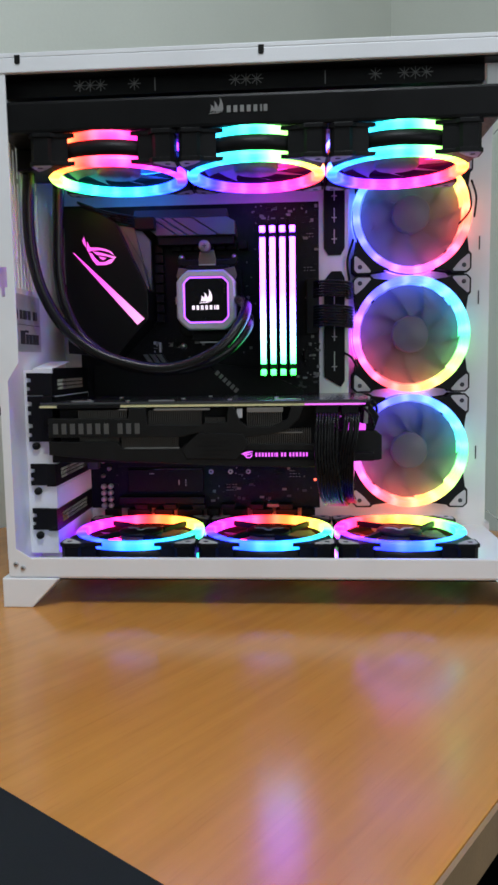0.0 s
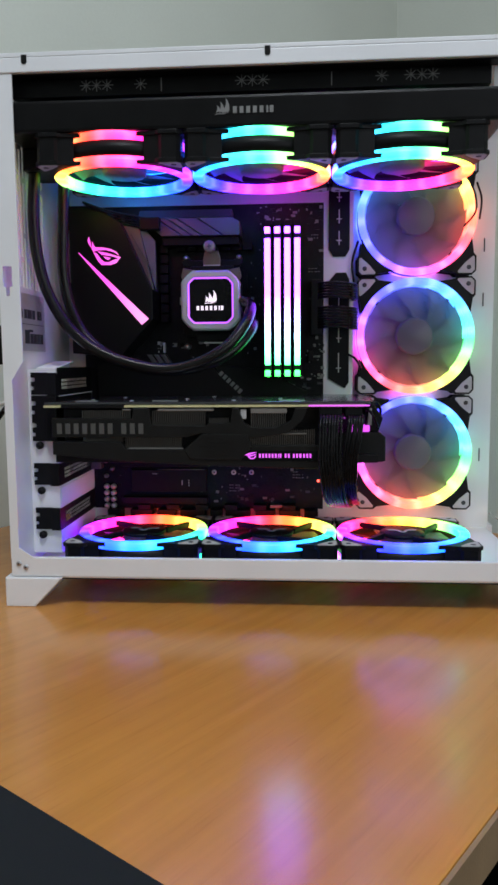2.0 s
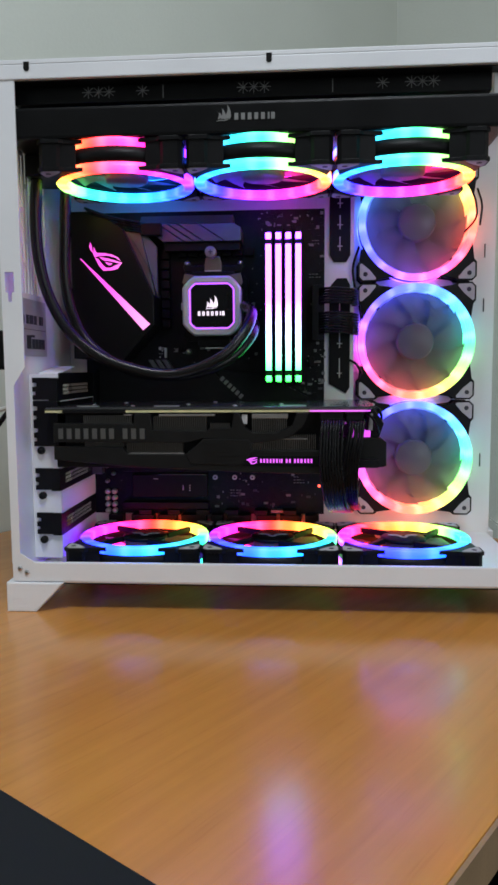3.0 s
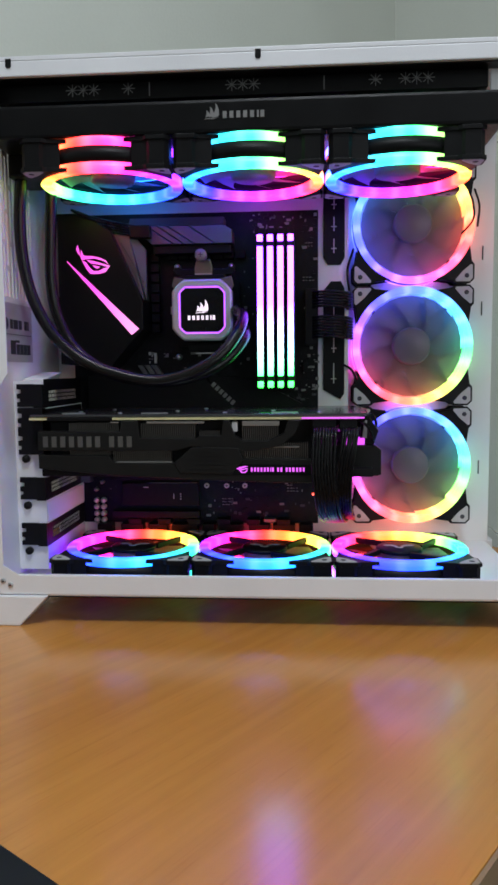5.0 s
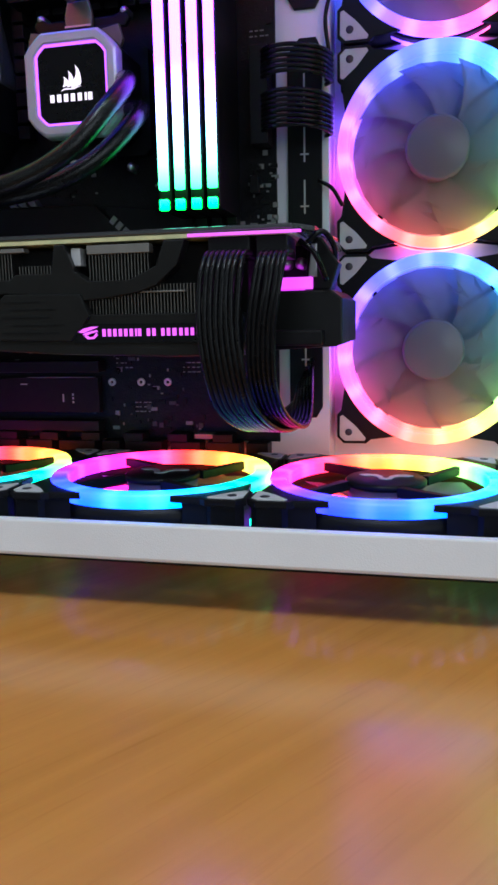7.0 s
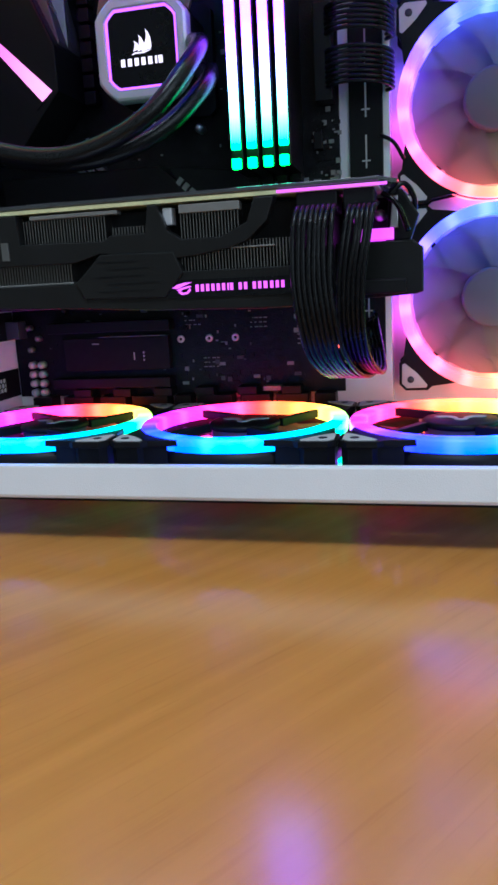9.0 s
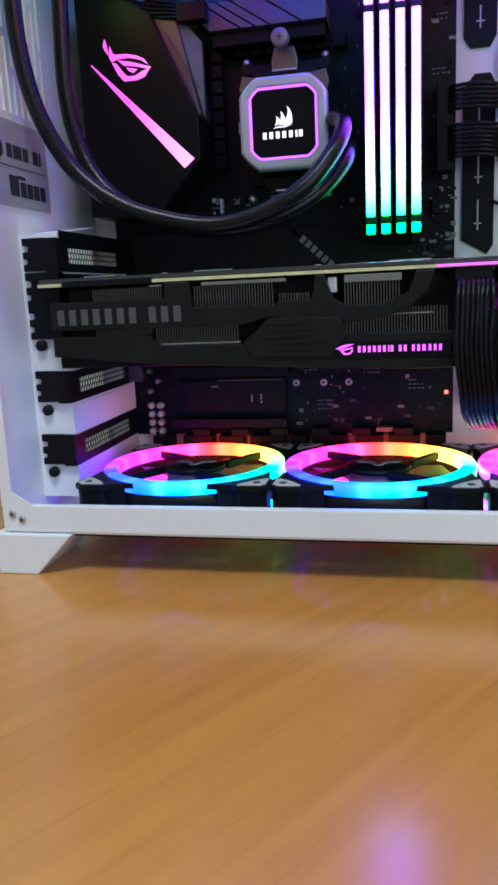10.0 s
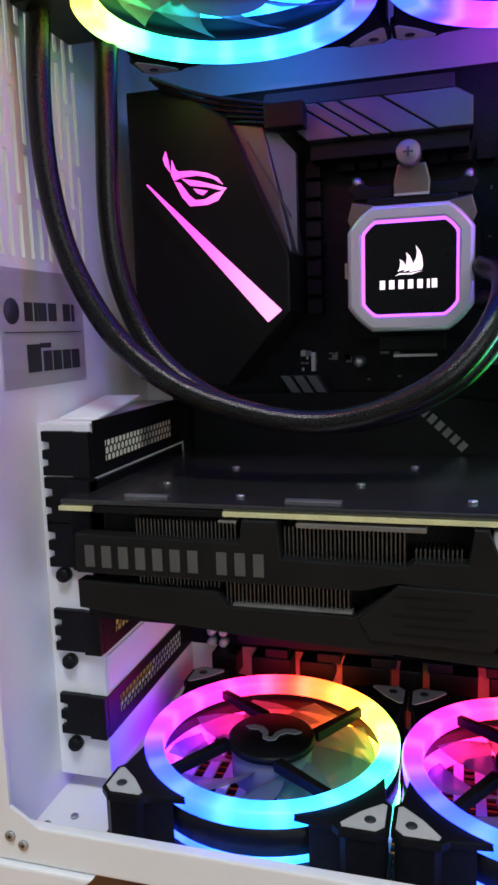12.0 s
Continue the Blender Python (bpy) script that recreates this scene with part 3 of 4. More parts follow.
# Star-shaped marks, each four thin grey bars raised on the bracket's front.
for cx, n in ((-0.166, 3), (-0.130, 1), (-0.040, 3), (0.062, 1), (0.093, 3)):
    for k in range(n):
        c, br = cx + (k - (n - 1) / 2) * 0.0085, bmesh.new()
        for a in range(4):
            t = math.pi * a / 4
            dx, dz = 0.0052 * math.cos(t), 0.0047 * math.sin(t)
            px, pz = -0.00022 * math.sin(t), 0.00022 * math.cos(t)
            prism(br, [(c + dx + px, 0.4285 + dz + pz), (c - dx + px, 0.4285 - dz + pz), (c - dx - px, 0.4285 - dz - pz), (c + dx - px, 0.4285 + dz - pz)], 0.6128 - 0.0001 * a, 0.6136)
        part("bracket_star", br, GREYINK, case, "grey star-shaped mark")

# ---- fans ----


def corner_outline(r=0.0592):
    """The corner of a square fan frame, outside its round duct."""
    h, pts = 0.0597, []
    arc = [math.pi / 4 + t * 0.40 for t in (-1, -0.6, -0.2, 0.2, 0.6, 1)]
    pts += [(r * math.cos(t), r * math.sin(t)) for t in arc]
    pts += [(0.0380, 0.0570), (0.0410, h), (0.0555, h), (h, 0.0555), (h, 0.0410), (0.0570, 0.0380)]
    return pts


def make_fan(ring, label, bore=0.0506):
    """A 120 mm case fan: frame, four padded corners, light rings, hub and blades; struts and hub cap on the back."""
    fan = thing("case_fan", label, "fan", "case fans")
    part("duct", lathe(bmesh.new(), [(0.0566, -0.0060), (0.0590, -0.0060), (0.0590, 0.0060), (0.0566, 0.0060)], 64), BLACK, fan)
    for s in (1, -1):
        lr = part("light_ring", lathe(bmesh.new(), [(bore, s * 0.0062), (0.0592, s * 0.0062), (0.0596, s * 0.0120), (0.0586, s * 0.0134), (bore + 0.0010, s * 0.0134), (bore + 0.0001, s * 0.0126)], 72), ring, fan, "frosted ring of coloured light")
    for k in range(4):
        turn = Matrix.Rotation(k * math.pi / 2, 4, "Z")
        post = bmesh.new()
        prism(post, [(0.053 + (a - 0.053) * 0.80, 0.053 + (b - 0.053) * 0.80) for a, b in corner_outline()], -0.0095, 0.0095, "z")
        for a, b in ((0.0092, 0.0125), (-0.0125, -0.0092)):
            prism(post, corner_outline(), a, b, "z", bevel=0.0004)
        post.transform(turn)
        c = part("corner", post, BLACK, fan)
        for s in (1, -1):
            pad_pts = [(0.0488, 0.0472), (0.0560, 0.0412), (0.0578, 0.0420), (0.0580, 0.0548), (0.0548, 0.0580), (0.0420, 0.0578), (0.0412, 0.0560), (0.0472, 0.0488)]
            pb = bmesh.new()
            prism(pb, pad_pts, s * 0.0124, s * 0.0130, "z", bevel=0.0002)
            pb.transform(turn)
            part("pad", pb, RUBBER, c, "grey rubber corner pad")
            # The pad is closed; a dark disc on it draws the hole's shade.
            hb = bmesh.new()
            disc(hb, 0.0522, 0.0522, s * 0.0129, 0.0023, s * 0.0003)
            hb.transform(turn)
            part("screw_hole_dark", hb, INK, c, "screw hole with its shade drawn as a dark disc")
    part("hub", lathe(bmesh.new(), [(0.0190, -0.008), (0.0190, 0.0072), (0.0172, 0.0088)], 40, closed=False), HUBPLASTIC, fan, "smoky plastic hub")
    for k in range(9):
        bl, rows = bmesh.new(), []
        for i in range(6):
            r = 0.0180 + (bore - 0.0016 - 0.0180) * i / 5
            half = 0.40 - 0.004 * i
            sweep = 0.09 * i
            rows.append([bl.verts.new((r * math.cos(a + sweep), r * math.sin(a + sweep), z)) for a, z in ((-half, -0.0044), (-half * 0.3, -0.0014), (half * 0.3, 0.0018), (half, 0.0054))])
        for p, q in zip(rows, rows[1:]):
            for i in range(3):
                f = bl.faces.new((p[i], p[i + 1], q[i + 1], q[i]))
                f.smooth = True
        bmesh.ops.solidify(bl, geom=bl.faces[:], thickness=0.0009)
        bl.transform(Matrix.Rotation(2 * math.pi * k / 9, 4, "Z"))
        part("blade", bl, BLADE, fan, "milky translucent blade")
    cap = part("hub_cap", lathe(bmesh.new(), [(0.0205, -0.0090), (0.0205, -0.0112), (0.0193, -0.0122)], 40, closed=False), BLACK, fan, "black hub cap on struts")
    mark = bmesh.new()
    for sgn in (1, -1):
        prism(mark, [(0.0, 0.0062), (sgn * 0.0030, 0.0050), (sgn * 0.0042, 0.0005), (sgn * 0.0070, -0.0022), (sgn * 0.0112, -0.0018), (sgn * 0.0138, -0.0042), (sgn * 0.0100, -0.0060), (sgn * 0.0050, -0.0052), (sgn * 0.0018, -0.0015), (sgn * 0.0012, 0.0025), (0.0, 0.0035)], -0.0122, -0.0127, "z")
    part("emblem", mark, SILVERINK, cap, "silver horned emblem")
    for k in range(4):
        st = bmesh.new()
        prism(st, [(0.0165, 0.0100), (0.0165, 0.0150), (0.0520, 0.0150), (0.0530, 0.0118)], -0.0118, -0.0070, "z", bevel=0.0004)
        st.transform(Matrix.Rotation(k * math.pi / 2 + 0.55, 4, "Z"))
        part("strut", st, BLACK, fan)
    return fan


FAN_Y = 0.7735
side_fan = make_fan(RING_SIDE, "black case fan with glowing rainbow ring on the side wall", 0.0524)
side_fan.matrix_world = pose(0.1155, FAN_Y + 0.0125, 0.3515, 90, 0, 0)
for z, spin in ((0.2308, -90), (0.1101, -90)):
    copy_thing(side_fan, pose(0.1155, FAN_Y + 0.0125, z, 90, 0, 0) @ pose(0, 0, 0, 0, 0, spin))
low_fan = make_fan(RING_C, "black case fan with glowing rainbow ring on the case floor")
low_fan.matrix_world = pose(-0.1487, 0.673, 0.0381, 180, 0, 0)
copy_thing(low_fan, pose(-0.0287, 0.673, 0.0381, 180, 0, 0))
end_fan = make_fan(RING_D, "black case fan with glowing rainbow ring in the floor corner")
end_fan.matrix_world = pose(0.0913, 0.673, 0.0381, 180, 0, 0)
top_fan = make_fan(RING_A, "black radiator fan with glowing rainbow ring facing down")
top_fan.matrix_world = pose(-0.0355, 0.659, 0.3765, 180, 0, 0)
copy_thing(top_fan, pose(0.0845, 0.659, 0.3765, 180, 0, 0))
first_fan = make_fan(RING_B, "black radiator fan with glowing ring beside the hoses")
first_fan.matrix_world = pose(-0.1555, 0.659, 0.3765, 180, 0, 0)

def sails(bm, x, z, size, a, b):
    """Three swept sails over a thin hull line, each with a bellied edge."""
    for k, (left, right, tall) in enumerate(((0.10, 0.42, 0.62), (0.32, 0.66, 0.86), (0.52, 1.02, 1.08))):
        foot_z = 0.16 - 0.02 * k
        pts = [(left, foot_z), (right - 0.05, foot_z + 0.08), (right, foot_z + 0.20), (right - 0.03, tall * 0.62), (right - 0.12, tall * 0.84), (right - 0.26, tall),
               (right - 0.22, tall * 0.80), (right - 0.24, tall * 0.60), (left + 0.08, foot_z + 0.16)]
        prism(bm, [(x + size * p, z + size * q) for p, q in pts], a, b)
    prism(bm, [(x + size * p, z + size * q) for p, q in ((0.0, 0.0), (0.16, 0.10), (0.55, 0.09), (1.0, 0.16), (0.62, 0.04), (0.20, 0.05))], a, b)


# ---- liquid cooler: radiator, hoses, pump ----
cooler = thing("liquid_cooler", "black radiator with two braided hoses and lit pump", "liquid cooler", at=pose(0, 0, 0))
rad = bmesh.new()
box(rad, -0.2405, 0.1565, 0.6005, 0.7195, 0.3893, 0.4140, bevel=0.0025)
radiator = part("radiator", rad, SATIN, cooler, "satin black radiator")
bars("letter_bar", radiator, DULLINK, (1, 1, 1, 1, 1, 0.5, 1), -0.0545, -0.0205, 0.3995, 0.4045, 0.6005, label="silver letter as a plain bar")
em = bmesh.new()
sails(em, -0.0690, 0.3985, 0.0115, 0.6000, 0.6007)
part("emblem", em, DULLINK, radiator, "silver sail-like emblem")
part("port", P([(-0.240, 0.371), (-0.216, 0.371), (-0.216, 0.3893), (-0.240, 0.3893)], 0.640, 0.690, bevel=0.002), BLACK, cooler)
A = [(-0.2335, 0.652, 0.375), (-0.2360, 0.652, 0.335), (-0.2338, 0.652, 0.300), (-0.2258, 0.653, 0.268), (-0.2085, 0.655, 0.2375), (-0.1820, 0.656, 0.2160), (-0.1500, 0.658, 0.2040),
     (-0.1200, 0.660, 0.2000), (-0.0920, 0.662, 0.2060), (-0.0680, 0.666, 0.2195), (-0.0520, 0.676, 0.2400), (-0.0480, 0.695, 0.2570), (-0.0560, 0.712, 0.2640)]
Bp = [(-0.2150, 0.676, 0.375), (-0.2175, 0.676, 0.330), (-0.2185, 0.676, 0.288), (-0.2125, 0.675, 0.256), (-0.1955, 0.672, 0.2270), (-0.1640, 0.670, 0.2062), (-0.1250, 0.671, 0.1985),
      (-0.0920, 0.676, 0.2025), (-0.0660, 0.684, 0.2150), (-0.0490, 0.696, 0.2340), (-0.0470, 0.712, 0.2470), (-0.0560, 0.720, 0.2500)]
part("hose", tube(bmesh.new(), A, 0.0051, 14), HOSE, cooler, "black braided hose")
part("hose", tube(bmesh.new(), Bp, 0.0051, 14), HOSE, cooler, "black braided hose")
PX, PZ = -0.0876, 0.2645


def octagon(h, c):
    return [(PX + a, PZ + b) for a, b in ((-h + c, -h), (h - c, -h), (h, -h + c), (h, h - c), (h - c, h), (-h + c, h), (-h, h - c), (-h, -h + c))]


def rounded(h, r, y, n=6):
    """A rounded square round the pump's axis, as a loop of points at depth y."""
    pts = []
    for k, (sx, sz) in enumerate(((1, 1), (-1, 1), (-1, -1), (1, -1))):
        for j in range(n + 1):
            t = math.pi / 2 * (k + j / n)
            a, b = math.cos(math.pi / 2 * k), math.sin(math.pi / 2 * k)
            f = j / n
            chord = (a * (1 - f) - b * f, b * (1 - f) + a * f)
            px, pz = 0.3 * math.cos(t) + 0.7 * chord[0], 0.3 * math.sin(t) + 0.7 * chord[1]
            pts.append((PX + sx * (h - r) + r * px, y, PZ + sz * (h - r) + r * pz))
    return pts


def loft(loops):
    bm = bmesh.new()
    vs = [[bm.verts.new(p) for p in loop] for loop in loops]
    for p, q in zip(vs, vs[1:] + vs[:1]):
        for i in range(len(p)):
            f = bm.faces.new((p[i], p[(i + 1) % len(p)], q[(i + 1) % len(p)], q[i]))
            f.smooth = False
    bmesh.ops.recalc_face_normals(bm, faces=bm.faces[:])
    return bm


pump = part("pump", P(octagon(0.0275, 0.009), 0.7170, 0.750, bevel=0.001), BLACK, cooler, "black pump body")
part("rim", loft([rounded(0.0284, 0.0115, 0.7178), rounded(0.0284, 0.0115, 0.7125), rounded(0.0277, 0.0110, 0.7106), rounded(0.0264, 0.0100, 0.7098),
                  rounded(0.0226, 0.0070, 0.7100, 6), rounded(0.0219, 0.0064, 0.7108), rounded(0.0218, 0.0063, 0.7178)]), PUMPRIM, pump, "silver rounded rim")
part("light_line", loft([rounded(0.0217, 0.0062, 0.7165), rounded(0.0217, 0.0062, 0.7112), rounded(0.0205, 0.0054, 0.7116), rounded(0.0205, 0.0054, 0.7165)]), PUMPGLOW, pump, "violet light line")
part("face", P(octagon(0.0203, 0.0036), 0.7117, 0.7173), SCREEN, pump, "glossy black face")
bars("letter_bar", pump, LOGOGLOW, (1, 1, 1, 1, 1, 0.5, 1), PX - 0.0135, PX + 0.0140, PZ - 0.0092, PZ - 0.0052, 0.7117, label="lit letter as a plain bar")
sail = bmesh.new()
sails(sail, PX - 0.0066, PZ - 0.0034, 0.0122, 0.7111, 0.7119)
part("emblem", sail, LOGOGLOW, pump, "lit sail-like emblem")
part("plug", B(PX - 0.0305, PX - 0.0280, 0.7175, 0.7255, PZ - 0.003, PZ + 0.004), PALEINK, pump)
clip = part("mounting_clip", P([(PX - 0.008, 0.2960), (PX + 0.008, 0.2960), (PX + 0.0085, 0.3050), (PX + 0.0065, 0.3130), (PX - 0.0065, 0.3130), (PX - 0.0085, 0.3050)], 0.7250, 0.7285, bevel=0.0008), CLIPMETAL, cooler, "tarnished steel tongue under the screw")
part("mounting_bar", P([(PX - 0.027, 0.2985), (PX + 0.027, 0.2985), (PX + 0.030, 0.3030), (PX + 0.027, 0.3075), (PX + 0.020, 0.3045), (PX - 0.020, 0.3045), (PX - 0.027, 0.3075), (PX - 0.030, 0.3030)], 0.7285, 0.7320, bevel=0.0008), SATIN, cooler, "black mounting bar with winged ends")
for sgn in (1, -1):
    part("clip_wing", P([(PX + sgn * 0.0160, 0.2940), (PX + sgn * 0.0270, 0.2960), (PX + sgn * 0.0292, 0.2880), (PX + sgn * 0.0275, 0.2840)], 0.7180, 0.7215, bevel=0.0006), CLIPMETAL, cooler, "tarnished steel wing at the pump's corner")
part("clip_edge", B(PX - 0.008, PX + 0.008, 0.7236, 0.7246, 0.2985, 0.2996), STEEL, cooler)
part("clip_block", B(PX - 0.021, PX + 0.021, 0.7245, 0.730, 0.2905, 0.2985, bevel=0.001), BLACK, cooler)
part("clip_block", B(PX - 0.016, PX + 0.016, 0.7275, 0.735, 0.2265, 0.2345, bevel=0.001), BLACK, cooler)
part("retainer", B(PX - 0.008, PX + 0.012, 0.7255, 0.720, 0.2240, 0.2252), STEEL, cooler)
for x in (PX - 0.026, PX + 0.026):
    for z in (0.307, 0.2215):
        part("standoff", disc(bmesh.new(), x, 0.738, z, 0.0028, -0.010, "y"), STEEL, cooler, "bright steel standoff")
k = part("thumb_screw", lathe(bmesh.new(), [(0.0052, 0), (0.0055, 0.0006), (0.0055, 0.0075), (0.0046, 0.0082)], 24, closed=False), KNOB, cooler, "rosy grey thumb screw", m=pose(PX - 0.0008, 0.7195, 0.3152, 90, 0, 0))
# Two dark bars on the knob draw the shade in its cross slot.
part("cross_slot_dark", B(-0.0022, 0.0022, -0.0004, 0.0004, 0.0081, 0.0084), INK, k)
part("cross_slot_dark", B(-0.0004, 0.0004, -0.0022, 0.0022, 0.0081, 0.0085), INK, k)

# ---- motherboard ----
MB_Y = 0.757
board = thing("motherboard", "black circuit board with silver heatsinks and lit shroud", "motherboard", at=pose(0, 0, 0))
part("board", B(-0.2245, 0.0212, MB_Y, MB_Y + 0.002, 0.0535, 0.3625, bevel=0.0003), PCB, board)
SH_Y = 0.7135
shroud_pts = [(-0.2243, 0.2154), (-0.1768, 0.2112), (-0.1580, 0.2324), (-0.1439, 0.2474), (-0.1439, 0.2733), (-0.1730, 0.3388), (-0.1993, 0.3556), (-0.2243, 0.3556)]
io = part("io_shroud", P(shroud_pts, SH_Y, MB_Y - 0.0002, bevel=0.0012), SATIN, board, "satin black cover with lit emblem")
# slanted light bar, its dark groove and the emblem
part("groove", P([(-0.2191, 0.3067), (-0.1594, 0.2375), (-0.1533, 0.2427), (-0.2165, 0.3104)], SH_Y - 0.0006, SH_Y + 0.0006), CHIP, io)
part("light_bar", P([(-0.2153, 0.3112), (-0.2148, 0.3116), (-0.1481, 0.2479), (-0.1550, 0.2423)], SH_Y - 0.0010, SH_Y + 0.0006), BARGLOW, io, "pink light bar")


eye = bmesh.new()
prism(eye, [(-0.2045, 0.3263), (-0.2059, 0.3226), (-0.2048, 0.3193), (-0.2024, 0.3161), (-0.2033, 0.3215)], SH_Y - 0.0010, SH_Y + 0.0004)
prism(eye, [(-0.2014, 0.3218), (-0.2020, 0.3150), (-0.2007, 0.3122), (-0.1969, 0.3134), (-0.1887, 0.3137), (-0.1807, 0.3116), (-0.1755, 0.3081), (-0.1783, 0.3119), (-0.1835, 0.3144), (-0.1909, 0.3160), (-0.1979, 0.3162), (-0.1997, 0.3174)], SH_Y - 0.0010, SH_Y + 0.0004)
prism(eye, [(-0.1967, 0.3127), (-0.1876, 0.3109), (-0.1740, 0.3067), (-0.1754, 0.3055), (-0.1838, 0.3079), (-0.1924, 0.3092)], SH_Y - 0.0010, SH_Y + 0.0004)
prism(eye, [(-0.2005, 0.3117), (-0.1975, 0.3108), (-0.1932, 0.3050), (-0.1901, 0.3022), (-0.1850, 0.3022), (-0.1798, 0.3046), (-0.1751, 0.3057), (-0.1785, 0.3013), (-0.1841, 0.2996), (-0.1928, 0.2996), (-0.1966, 0.3039)], SH_Y - 0.0010, SH_Y + 0.0004)
prism(eye, [(-0.1908, 0.3077), (-0.1836, 0.3061), (-0.1863, 0.3042), (-0.1890, 0.3055)], SH_Y - 0.0010, SH_Y + 0.0004)
part("emblem", eye, BARGLOW, io, "lit eye-like emblem")
# grey wedge beside the shroud
part("wedge", P([(-0.1750, 0.3414), (-0.1587, 0.3408), (-0.1562, 0.3302), (-0.1446, 0.2780), (-0.1453, 0.2744)], 0.722, MB_Y - 0.0003, bevel=0.0008), ALU, board, "grey metal wedge")
facet = bmesh.new()
fv = [facet.verts.new(p) for p in ((-0.1585, 0.7216, 0.3405), (-0.1440, 0.7330, 0.3245), (-0.1440, 0.7330, 0.2760), (-0.1560, 0.7216, 0.3300),
                                   (-0.1585, 0.7380, 0.3405), (-0.1440, 0.7380, 0.3245), (-0.1440, 0.7380, 0.2760), (-0.1560, 0.7380, 0.3300))]
for ids in ((0, 1, 2, 3), (7, 6, 5, 4), (0, 4, 5, 1), (1, 5, 6, 2), (2, 6, 7, 3), (3, 7, 4, 0)):
    facet.faces.new([fv[i] for i in ids])
bmesh.ops.recalc_face_normals(facet, faces=facet.faces[:])
part("wedge_facet", facet, ALU, board, "slanted face of the grey wedge")
part("wedge_line", P([(-0.1658, 0.3287), (-0.1651, 0.3292), (-0.1441, 0.2931), (-0.1443, 0.2912)], 0.7214, 0.7222), INK, board)
# upper heatsink: slanted blocks of uneven width under a bevelled band
HS_LO, HS_HI, LEAN_X = 0.3280, 0.3450, 0.0258
cuts = [-0.1420, -0.1323, -0.1226, -0.1023]
for left, right in zip(cuts, cuts[1:]):
    part("heatsink", P([(left + 0.0006, HS_HI), (right - 0.0006, HS_HI), (right - 0.0006 + LEAN_X, HS_LO), (left + 0.0006 + LEAN_X, HS_LO)], 0.728, MB_Y - 0.0003, bevel=0.0006), ALU, board, "slanted grey heatsink block")
part("heatsink", P([(-0.1570, HS_HI), (cuts[0] - 0.0006, HS_HI), (cuts[0] - 0.0006 + LEAN_X, HS_LO), (-0.1370, HS_LO), (-0.1420, 0.3330)], 0.728, MB_Y - 0.0003, bevel=0.0006), ALU, board, "slanted grey heatsink block")
part("heatsink", P([(cuts[3] + 0.0006, HS_HI), (-0.0680, HS_HI), (-0.0605, 0.3405), (-0.0605, HS_LO), (cuts[3] + 0.0006 + LEAN_X, HS_LO)], 0.728, MB_Y - 0.0003, bevel=0.0006), ALU, board, "wide grey heatsink block with a cut corner")
part("heatsink_band", P([(0.7290, 0.3456), (0.7380, 0.3545), (MB_Y - 0.0003, 0.3545), (MB_Y - 0.0003, 0.3456)], -0.1600, -0.0690, "x", bevel=0.0004), ALU, board, "bevelled grey band of the heatsink")
part("heatsink_base", B(-0.1370, -0.0620, 0.734, MB_Y - 0.0003, 0.3200, 0.3276, bevel=0.0006), CHIP, board)
# choke columns beside the socket
for k in range(8):
    part("choke", B(-0.1425, -0.1345, 0.747, MB_Y - 0.0002, 0.2460 + k * 0.0098, 0.2540 + k * 0.0098, bevel=0.0006), CHIP, board)
for k in range(7):
    part("choke", B(-0.1260 + k * 0.0112, -0.1170 + k * 0.0112, 0.748, MB_Y - 0.0002, 0.3165, 0.3245, bevel=0.0006), CHIP, board)
part("socket_frame", P(octagon(0.0325, 0.004), 0.750, MB_Y - 0.0002, bevel=0.0006), CHIP, board)
# fine parts near the socket
random.seed(7)


def scatter(name, n, x0, x1, z0, z1, mats, label=""):
    """Small parts soldered to the board."""
    for k in range(n):
        x, z = random.uniform(x0, x1), random.uniform(z0, z1)
        w, h, d = random.choice(((0.0016, 0.0009, 0.0008), (0.0010, 0.0018, 0.0008), (0.0030, 0.0030, 0.0012), (0.0045, 0.0022, 0.001)))
        part(name, B(x, x + w, MB_Y - d, MB_Y, z, z + h), random.choice(mats), board, label)


scatter("component", 26, -0.150, -0.105, 0.2120, 0.2300, (CHIP, GREYINK, STEEL, CHIP))
scatter("component", 26, 0.0040, 0.0180, 0.1900, 0.3500, (CHIP, GREYINK, CHIP))
scatter("component", 22, -0.0450, -0.0200, 0.3330, 0.3560, (CHIP, GREYINK, CHIP))
scatter("component", 110, -0.0950, 0.0150, 0.0600, 0.1120, (CHIP, INK, CHIP, GREYINK, CHIP))
scatter("component", 40, -0.2000, -0.0980, 0.0680, 0.1150, (CHIP, INK, CHIP, GREYINK))
scatter("component", 40, -0.0600, 0.0160, 0.1760, 0.1900, (CHIP, GREYINK, INK))
scatter("component", 30, -0.0560, -0.0400, 0.2100, 0.3250, (CHIP, GREYINK, CHIP))
scatter("component", 40, 0.0035, 0.0195, 0.1880, 0.2300, (CHIP, GREYINK, CHIP, DULLINK))
scatter("component", 36, -0.0480, 0.0180, 0.3440, 0.3600, (CHIP, DULLINK, GREYINK))
scatter("component", 24, -0.1460, -0.0960, 0.2080, 0.2300, (DULLINK, CHIP, GREYINK, CHIP))
